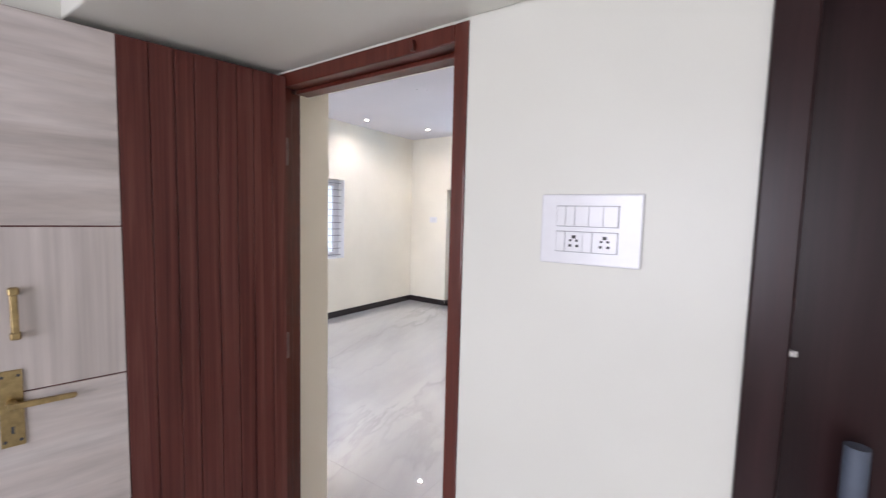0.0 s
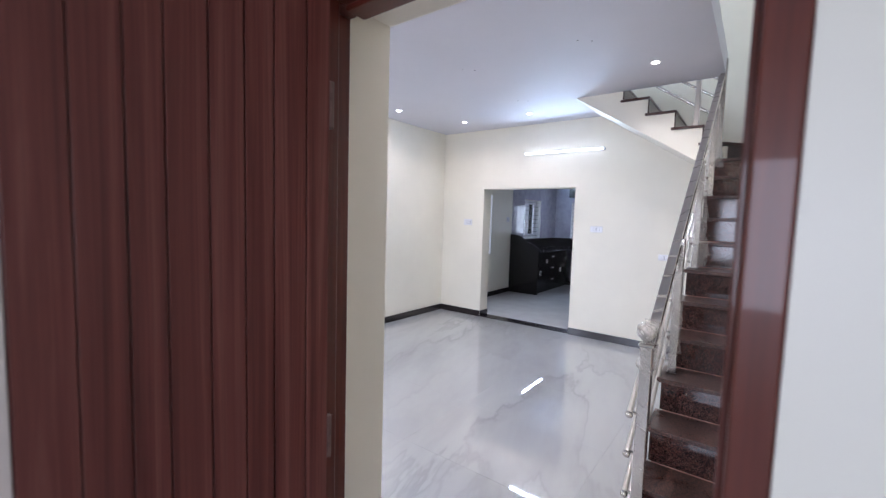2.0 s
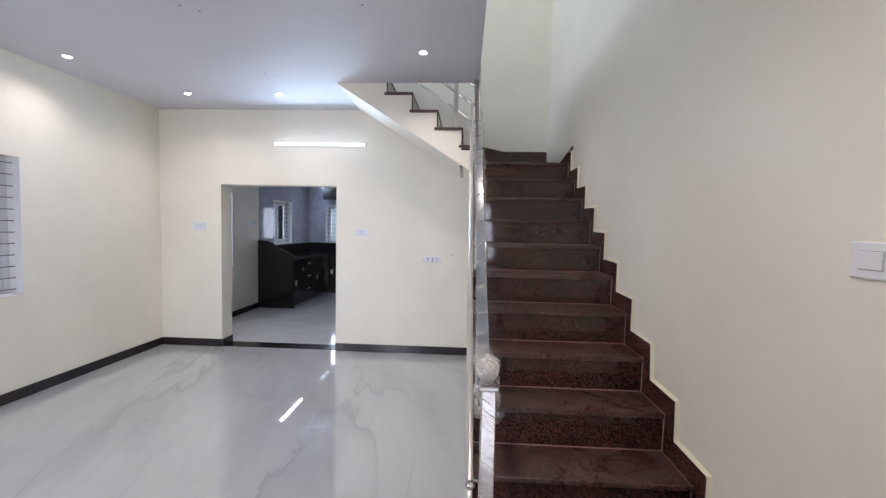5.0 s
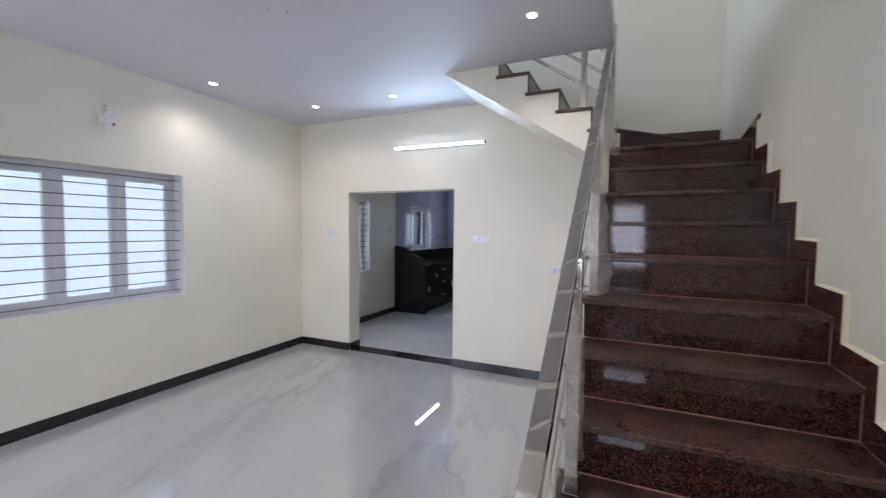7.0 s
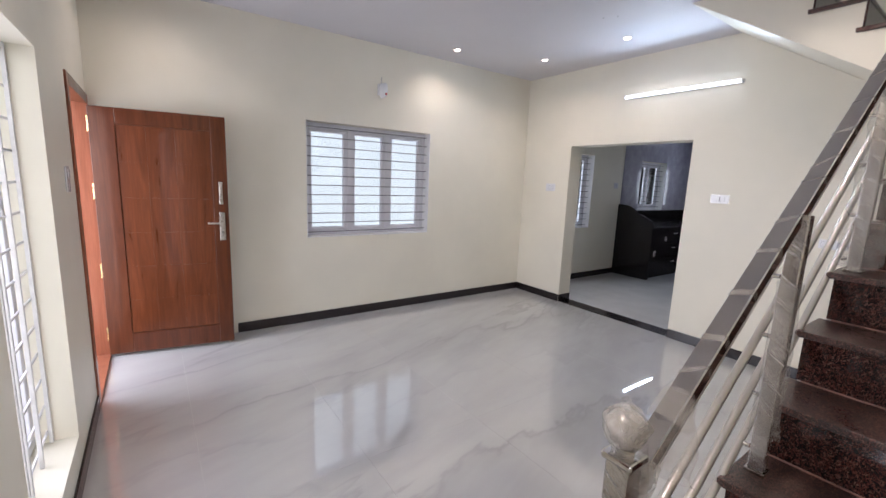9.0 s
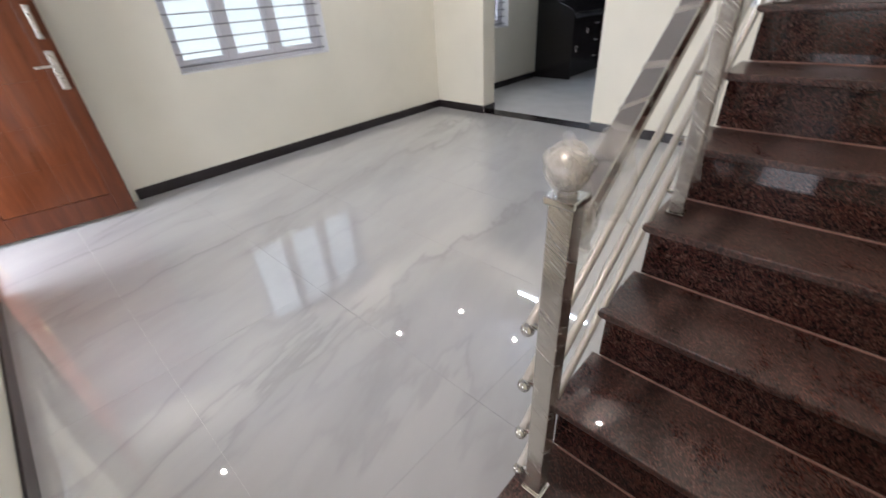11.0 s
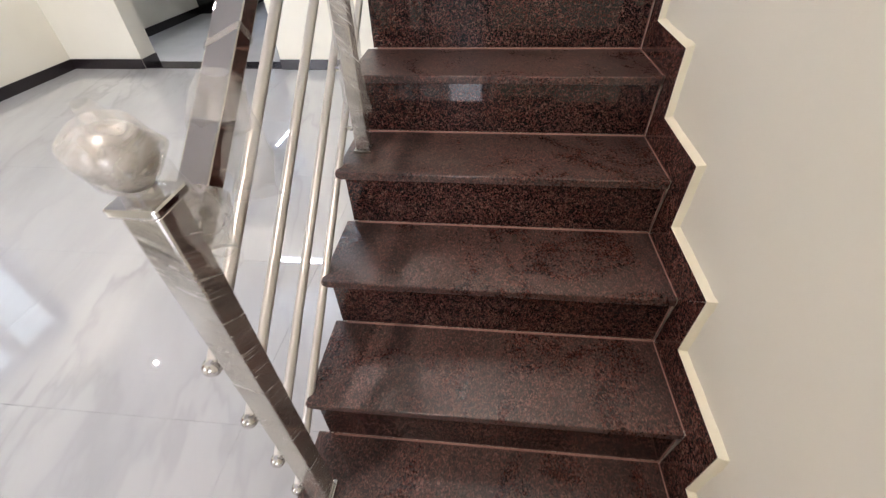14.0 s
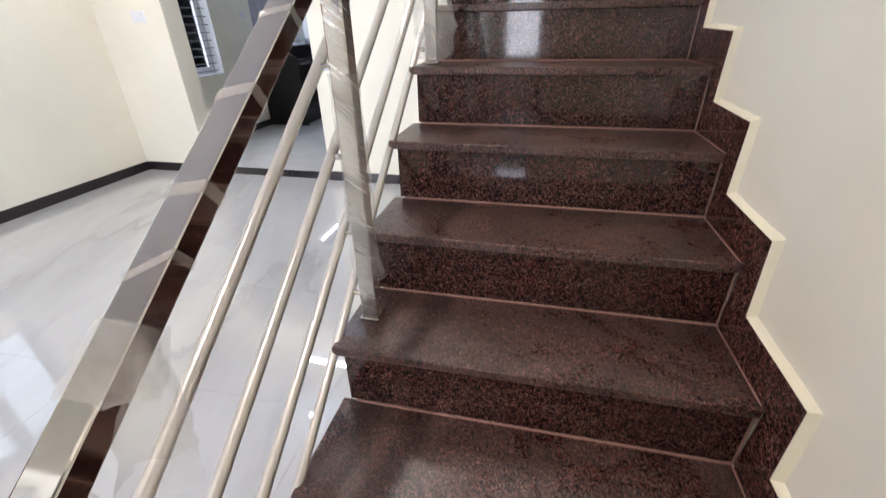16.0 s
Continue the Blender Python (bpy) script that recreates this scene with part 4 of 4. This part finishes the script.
part("finial_ball", ball((NEWX - 0.004, NEWY, 1.157), 0.037, 28), WRAP, newel, "film-wrapped steel ball finial", True)
part("film_wrap", crumple(ball((NEWX - 0.004, NEWY, 1.160), 0.0425, 40), 0.010, 36), FILM_DENSE, newel, "crumpled clear plastic film", True)
for y, k in ((1.955, 4), (2.69, 7), (3.46, 10)):
    post(POSTX + 0.012, y, k * H, nose(y) + 0.694, 0.042, WRAP_POST)
TOPY = 3.955
post(POSTX + 0.012, TOPY, N_LOW * H, 3.17, 0.052, WRAP_POST)
HO = 0.7175
part("handrail", beam((HANDX, NEWY + 0.03, nose(NEWY + 0.03) + HO), (HANDX, TOPY - 0.03, nose(TOPY - 0.03) + HO), 0.046, 0.035, 0.003), WRAP_HAND, rail_g, "broad rectangular handrail in plastic film")
RO = [0.512, 0.330, 0.142, -0.030]
for o in RO:
    y0 = 1.160
    r = part("rail", rod((RAILX, y0, nose(y0) + o), (RAILX, TOPY, nose(TOPY) + o), 0.0115, 14), WRAP, rail_g, "round steel rail in film", True)
    part("rail_end_ball", ball((RAILX, y0 - 0.004, nose(y0) + o - 0.002), 0.0165, 16), STEEL, r, "", True)
    for py in (NEWY, 1.955, 2.69, 3.46):
        part("rail_bracket", rod((RAILX, py, nose(py) + o), (POSTX - 0.015, py, nose(py) + o), 0.007, 10), STEEL, r, "", True)
# loose film: open crumpled sleeves round the bars, and torn sheets
def film_sleeve(a, b, r0, r1, amount, seed, sag=0.0, rows=26, cols=26):
    a, b = Vector(a), Vector(b)
    d = (b - a).normalized()
    s = d.cross(Vector((0.2, 0.1, 1))).normalized() if abs(d.z) < 0.9 else Vector((1, 0, 0))
    u = s.cross(d).normalized()
    bm = bmesh.new()
    grid = []
    for i in range(rows):
        f = i / (rows - 1)
        row = []
        for k in range(cols):
            ang = 2 * math.pi * k / cols
            rr = r0 + (r1 - r0) * f
            p = a.lerp(b, f) + (s * math.cos(ang) + u * math.sin(ang)) * rr
            p += Vector((noise.noise(p * 24 + Vector((seed, 0, 0))), noise.noise(p * 24 + Vector((0, seed, 5))), noise.noise(p * 24 + Vector((3, 0, seed))))) * amount * (0.4 + f)
            if math.sin(ang) < 0:
                p.z += sag * math.sin(ang) * math.sin(math.pi * f)
            row.append(bm.verts.new(p))
        grid.append(row)
    for i in range(rows - 1):
        for k in range(cols):
            bm.faces.new((grid[i][k], grid[i][(k + 1) % cols], grid[i + 1][(k + 1) % cols], grid[i + 1][k]))
    return bm


def on_rail(y, dz=0.0):
    return (HANDX, y, nose(y) + HO + dz)


part("film_wrap", film_sleeve(on_rail(1.400, -0.002), on_rail(1.345, -0.014), 0.033, 0.042, 0.018, 1.3, 0.03), FILM, rail_g, "loose crumpled plastic film on the handrail", True)
part("film_wrap", film_sleeve((HANDX + 0.022, 1.385, nose(1.385) + HO - 0.01), (HANDX + 0.030, 1.335, nose(1.335) + HO - 0.115), 0.016, 0.040, 0.016, 7.7, 0.0, 22), FILM, rail_g, "film bag hanging from the handrail", True)
part("film_wrap", film_sleeve(on_rail(1.262, -0.004), on_rail(1.205, -0.02), 0.038, 0.036, 0.016, 5.2, 0.05, 14), FILM_DENSE, rail_g, "loose film where handrail and newel meet", True)
part("film_wrap", film_sleeve((NEWX, NEWY + 0.01, 1.13), (NEWX + 0.012, NEWY + 0.045, 0.97), 0.032, 0.028, 0.012, 4.1), FILM, newel, "torn film tail below the ball", True)
part("film_wrap", film_sleeve((NEWX, NEWY, 1.185), (NEWX - 0.010, NEWY, 1.212), 0.020, 0.008, 0.010, 2.2, 0, 10), FILM, newel, "knotted film tuft over the ball", True)
part("film_wrap", film_sleeve((POSTX + 0.012, 1.955, nose(1.955) + 0.5), (POSTX + 0.012, 1.955, 4 * H + 0.12), 0.0305, 0.035, 0.008, 6.0), FILM, rail_g, "loose film round the post", True)
part("film_wrap", film_sleeve((POSTX + 0.012, 2.69, nose(2.69) + 0.66), (POSTX + 0.022, 2.69, 7 * H + 0.02), 0.036, 0.066, 0.022, 8.0), FILM, rail_g, "loose film round the post", True)
part("film_wrap", film_sleeve((POSTX + 0.012, 3.46, nose(3.46) + 0.66), (POSTX + 0.02, 3.46, 10 * H + 0.25), 0.036, 0.058, 0.02, 9.0), FILM, rail_g, "loose film round the post", True)
random.seed(9)
y = 1.44
while y < 3.85:
    wd = random.uniform(0.004, 0.016)
    t = part("tape_band", beam((HANDX, y, nose(y) + HO), (HANDX, y + wd, nose(y + wd) + HO), 0.0482, 0.0372, 0.001), TAPE, rail_g, "film tape turn")
    sk = random.uniform(0.2, 1.3)
    for v in t.data.vertices:
        v.co.y += (v.co.x - HANDX) * sk
        v.co.z += (v.co.x - HANDX) * sk * H / D
    y += random.uniform(0.06, 0.19)

# upper rail seen over the steps
up_rail = group_at("upper_railing", (3.7, 4.07, z13), "stainless steel railing of the upper flight", "railing")
UPY = 4.075
un = lambda x: z13 + UR + (UX[0] - x) * UR / 0.255
part("post", box(3.80, 3.845, UPY - 0.0225, UPY + 0.0225, z13 + UR + 0.0005, un(3.82) + 0.66, 0.003), WRAP, up_rail)
for o in (0.14, 0.31, 0.49):
    part("rail", rod((4.02, UPY, un(4.02) + o), (2.5, UPY, un(2.5) + o), 0.0125, 12), STEEL, up_rail, "", True)
part("handrail", beam((4.03, UPY, un(4.03) + 0.67), (2.5, UPY, un(2.5) + 0.67), 0.05, 0.07), WRAP, up_rail)

# ---- lamps ----
tl = group_at("tube_lamp", (2.11, YN - 0.03, 2.605), "lit cool white tube lamp on the cream wall", "lamp")
part("lamp_body", box(1.525, 2.695, YN - 0.032, YN - 0.0005, 2.588, 2.622, 0.004), SWITCH_WHITE, tl)
part("diffuser", box(1.54, 2.68, YN - 0.062, YN - 0.0325, 2.590, 2.620, 0.008), TUBE_GLOW, tl, "glowing white diffuser")
part("end_cap", box(1.527, 1.5395, YN - 0.062, YN - 0.0325, 2.590, 2.620, 0.003), SWITCH_WHITE, tl)
part("end_cap", box(2.6805, 2.693, YN - 0.062, YN - 0.0325, 2.590, 2.620, 0.003), SWITCH_WHITE, tl)
# The last SPOTS entry gets a fitting too, though that one is made up.
for sx, sy, watts in SPOTS:
    d = group_at("downlight", (sx, sy, ZC), "small round lit warm white ceiling downlight", "downlight", "ceiling downlights")
    ring = rod((sx, sy, ZC - 0.006), (sx, sy, ZC - 0.0003), 0.046, 28)
    part("ring", ring, SWITCH_WHITE, d, "", True)
    part("lens", rod((sx, sy, ZC - 0.0095), (sx, sy, ZC - 0.0062), 0.030, 24), SPOT_GLOW, d, "glowing lens", True)

ul = group_at("downlight", (4.28, 4.1, 6.2), "round lit ceiling downlight high over the stairwell", "downlight", "ceiling downlights")
part("ring", rod((4.28, 4.1, 6.194), (4.28, 4.1, 6.1997), 0.06, 28), SWITCH_WHITE, ul, "", True)
part("lens", rod((4.28, 4.1, 6.190), (4.28, 4.1, 6.1938), 0.045, 24), SPOT_GLOW, ul, "glowing lens", True)

# taped wire ends left on the ceiling and wall
for cx, cy in ((2.07, 2.60), (3.20, 2.545), (2.045, 3.805)):
    w = group_at("ceiling_wire_hole", (cx, cy, ZC), "pair of small dark wire holes in the white ceiling", "wire hole")
    for dx, dy in ((-0.045, -0.035), (0.045, 0.035)):
        part("hole_cap", rod((cx + dx, cy + dy, ZC - 0.002), (cx + dx, cy + dy, ZC - 0.0003), 0.007, 10), SOCKET_DARK, w)
    part("filler_ring", rod((cx, cy, ZC - 0.0012), (cx, cy, ZC - 0.0002), 0.075, 28), CEILING_WHITE, w, "round filler patch", True)
fx = group_at("wall_light_point", (0.0, 2.645, 2.57), "loose wall lamp fitting in white wrapping with red marks", "wall lamp")
part("back_box", box(0.0005, 0.03, 2.60, 2.69, 2.50, 2.62, 0.006), SWITCH_WHITE, fx)
part("wrapping", crumple(ball((0.055, 2.645, 2.555), 0.062, 18, None, (0.7, 0.95, 1.25)), 0.02, 18), SWITCH_WHITE, fx, "crumpled white wrapping", True)
part("hook", rod((0.012, 2.645, 2.62), (0.012, 2.645, 2.70), 0.006, 8), SATIN, fx)
RED = plain("red_print", (0.45, 0.05, 0.05), 0.5)
part("print_mark", box(0.085, 0.099, 2.615, 2.640, 2.535, 2.56, 0.003), RED, fx, "red printed mark")
part("print_mark", box(0.080, 0.096, 2.655, 2.675, 2.50, 2.525, 0.003), RED, fx, "red printed mark")

# ---- kitchen ----
counter = group_at("kitchen_counter", (0.35, 8.6, 0), "black granite kitchen counter on near-black cabinets", "counter")
end = [(0.002, 0.002), (0.69, 0.002), (0.69, 0.97)]
for i in range(0, 9):
    a = radians(90 * i / 8)
    end.append((0.69 - 0.235 * (1 - math.cos(a)) * 0 - 0.30 * math.sin(a) ** 2 * 0.9, 0.97 + 0.17 * math.sin(a)))
end += [(0.40, 1.145), (0.36, 1.185), (0.28, 1.245), (0.16, 1.285), (0.002, 1.29)]
part("end_panel", prism(end, "y", 7.50, 7.54, 0.002), GRANITE_BLACK, counter, "black granite end panel with a curved top")
part("worktop", box(0.002, 0.68, 7.541, 10.028, 0.895, 0.925, 0.004), GRANITE_BLACK, counter)
part("worktop", box(0.681, 3.2, 9.40, 10.028, 0.895, 0.925, 0.004), GRANITE_BLACK, counter)
part("upstand", box(0.002, 0.022, 7.541, 10.028, 0.926, 1.165, 0.002), GRANITE_BLACK, counter)
part("upstand", box(0.023, 3.2, 10.008, 10.028, 0.926, 1.165, 0.002), GRANITE_BLACK, counter)
part("plinth", box(0.01, 0.60, 7.541, 10.0, 0.001, 0.10), GRANITE_BLACK, counter)
part("plinth", box(0.601, 3.2, 9.47, 10.0, 0.001, 0.10), GRANITE_BLACK, counter)


def cabinet(y0, y1, drawers):
    c = group_at("base_cabinet", (0.33, (y0 + y1) / 2, 0.1), "near-black laminate base cabinet with steel handles", "cabinet", "kitchen base cabinets")
    part("body", box(0.03, 0.625, y0, y1, 0.101, 0.894), CABINET, c)
    if drawers:
        for i in range(3):
            z0 = 0.11 + i * 0.262
            dr = part("drawer", box(0.626, 0.645, y0 + 0.004, y1 - 0.004, z0, z0 + 0.256, 0.002), CABINET, c)
            h = part("handle", box(0.6455, 0.662, (y0 + y1) / 2 - 0.06, (y0 + y1) / 2 + 0.06, z0 + 0.15, z0 + 0.166, 0.003), SATIN, dr, "steel bar handle")
    else:
        dr = part("door", box(0.626, 0.645, y0 + 0.004, y1 - 0.004, 0.11, 0.888, 0.002), CABINET, c)
        part("handle", box(0.6455, 0.660, y0 + 0.16, y0 + 0.23, 0.40, 0.50, 0.004), SATIN, dr, "square steel pull")
        part("handle_recess", box(0.6605, 0.663, y0 + 0.175, y0 + 0.215, 0.42, 0.48), SOCKET_DARK, dr)
        part("handle", box(0.6455, 0.662, y1 - 0.06, y1 - 0.03, 0.66, 0.74, 0.003), SATIN, dr, "steel bar handle")


cabinet(7.545, 8.12, False)
cabinet(8.124, 8.70, True)
cabinet(8.704, 9.30, False)
for i in range(4):
    x0 = 0.70 + i * 0.6
    c = group_at("base_cabinet", (x0 + 0.3, 9.7, 0.1), "near-black laminate base cabinet with steel handles", "cabinet", "kitchen base cabinets")
    part("body", box(x0, x0 + 0.596, 9.48, 9.99, 0.101, 0.894), CABINET, c)
    dr = part("door", box(x0 + 0.004, x0 + 0.592, 9.46, 9.479, 0.11, 0.888, 0.002), CABINET, c)
    part("handle", box(x0 + 0.06, x0 + 0.12, 9.445, 9.4595, 0.45, 0.55, 0.004), SATIN, dr, "square steel pull")
loft = group_at("wall_cabinet", (2.5, 9.8, 2.2), "near-black laminate wall cabinet high on the tiles", "cabinet")
part("body", box(0.5, 3.2, 9.65, 10.027, 2.22, 3.0, 0.003), CABINET, loft)
part("door", box(0.504, 1.84, 9.63, 9.649, 2.225, 2.995, 0.002), CABINET, loft)
part("door", box(1.846, 3.196, 9.63, 9.649, 2.225, 2.995, 0.002), CABINET, loft)
switch_plate("white switch plate on the kitchen side wall", (0.0, 7.35, 1.62), "x", 1, 0.12, 0.10, [(0, 0.045, [(-0.02, 0.03, "s"), (0.02, 0.03, "s")])])

kl = group_at("tube_lamp", (0.03, 8.835, 2.59), "lit cool white tube lamp on the lilac tiles", "lamp")
part("lamp_body", box(0.0095, 0.041, 8.25, 9.42, 2.573, 2.607, 0.004), SWITCH_WHITE, kl)
part("diffuser", box(0.0415, 0.071, 8.265, 9.405, 2.575, 2.605, 0.008), TUBE_GLOW, kl, "glowing white diffuser")
part("end_cap", box(0.0415, 0.071, 8.252, 8.2645, 2.575, 2.605, 0.003), SWITCH_WHITE, kl)
part("end_cap", box(0.0415, 0.071, 9.4055, 9.418, 2.575, 2.605, 0.003), SWITCH_WHITE, kl)

# lilac tiles on the kitchen side wall and their joints
kt = structure("tile_panel", wall_with_holes("x", 0.0005, 0.004, 7.545, 10.029, 1.166, ZC - 0.001, [(W_KB[0] - 0.001, W_KB[1] + 0.001, W_KB[2] - 0.001, W_KB[3] + 0.001)]), JOINT, "grey tile bed on the kitchen wall")
tile_meshes = {}
ys = [7.545 + i * 0.3 for i in range(9)] + [10.029]
zs = [1.166 + i * 0.45 for i in range(5)] + [ZC - 0.001]
for a, b in zip(ys, ys[1:]):
    for s, t in zip(zs, zs[1:]):
        if b - a < 0.02 or t - s < 0.02:
            continue
        if a < W_KB[1] and b > W_KB[0] and s < W_KB[3] and t > W_KB[2]:
            for (p, q, u, v) in ((a, min(b, W_KB[0]), s, t), (max(a, W_KB[1]), b, s, t), (max(a, W_KB[0]), min(b, W_KB[1]), s, min(t, W_KB[2])), (max(a, W_KB[0]), min(b, W_KB[1]), max(s, W_KB[3]), t)):
                if q - p > 0.01 and v - u > 0.01:
                    part("tile", box(0.0045, 0.009, p + 0.001, q - 0.001, u + 0.001, v - 0.001), TILE_LILAC, kt)
        else:
            part("tile", box(0.0045, 0.009, a + 0.001, b - 0.001, s + 0.001, t - 0.001), TILE_LILAC, kt)

# ---- hall floor tiles ----
floor = structure("floor", box(0.0, XE, YS, YN + 0.018, -0.0079, -0.006), JOINT, "polished white marble-look tiled hall floor")
TX, TY = 1.2, 0.8
GX, GY = 0.03, 0.60


def floor_tile(x0, x1, y0, y1):
    g = 0.0005
    part("tile", box(x0 + g, x1 - g, y0 + g, y1 - g, -0.0058, 0.0, 0.0), MARBLE, floor)


i = -1
while GX + i * TX < XE:
    j = -2
    while GY + j * TY < YN:
        x0, x1 = max(0.0, GX + i * TX), min(XE, GX + (i + 1) * TX)
        y0, y1 = max(YS, GY + j * TY), min(YN + 0.018, GY + (j + 1) * TY)
        if x1 - x0 > 0.02 and y1 - y0 > 0.02:
            floor_tile(x0, x1, y0, y1)
        j += 1
    i += 1
for x0, x1 in ((0.0, 1.03), (3.514, 4.439)):
    floor_tile(x0, x1, YB + 0.001, YS - 0.001)
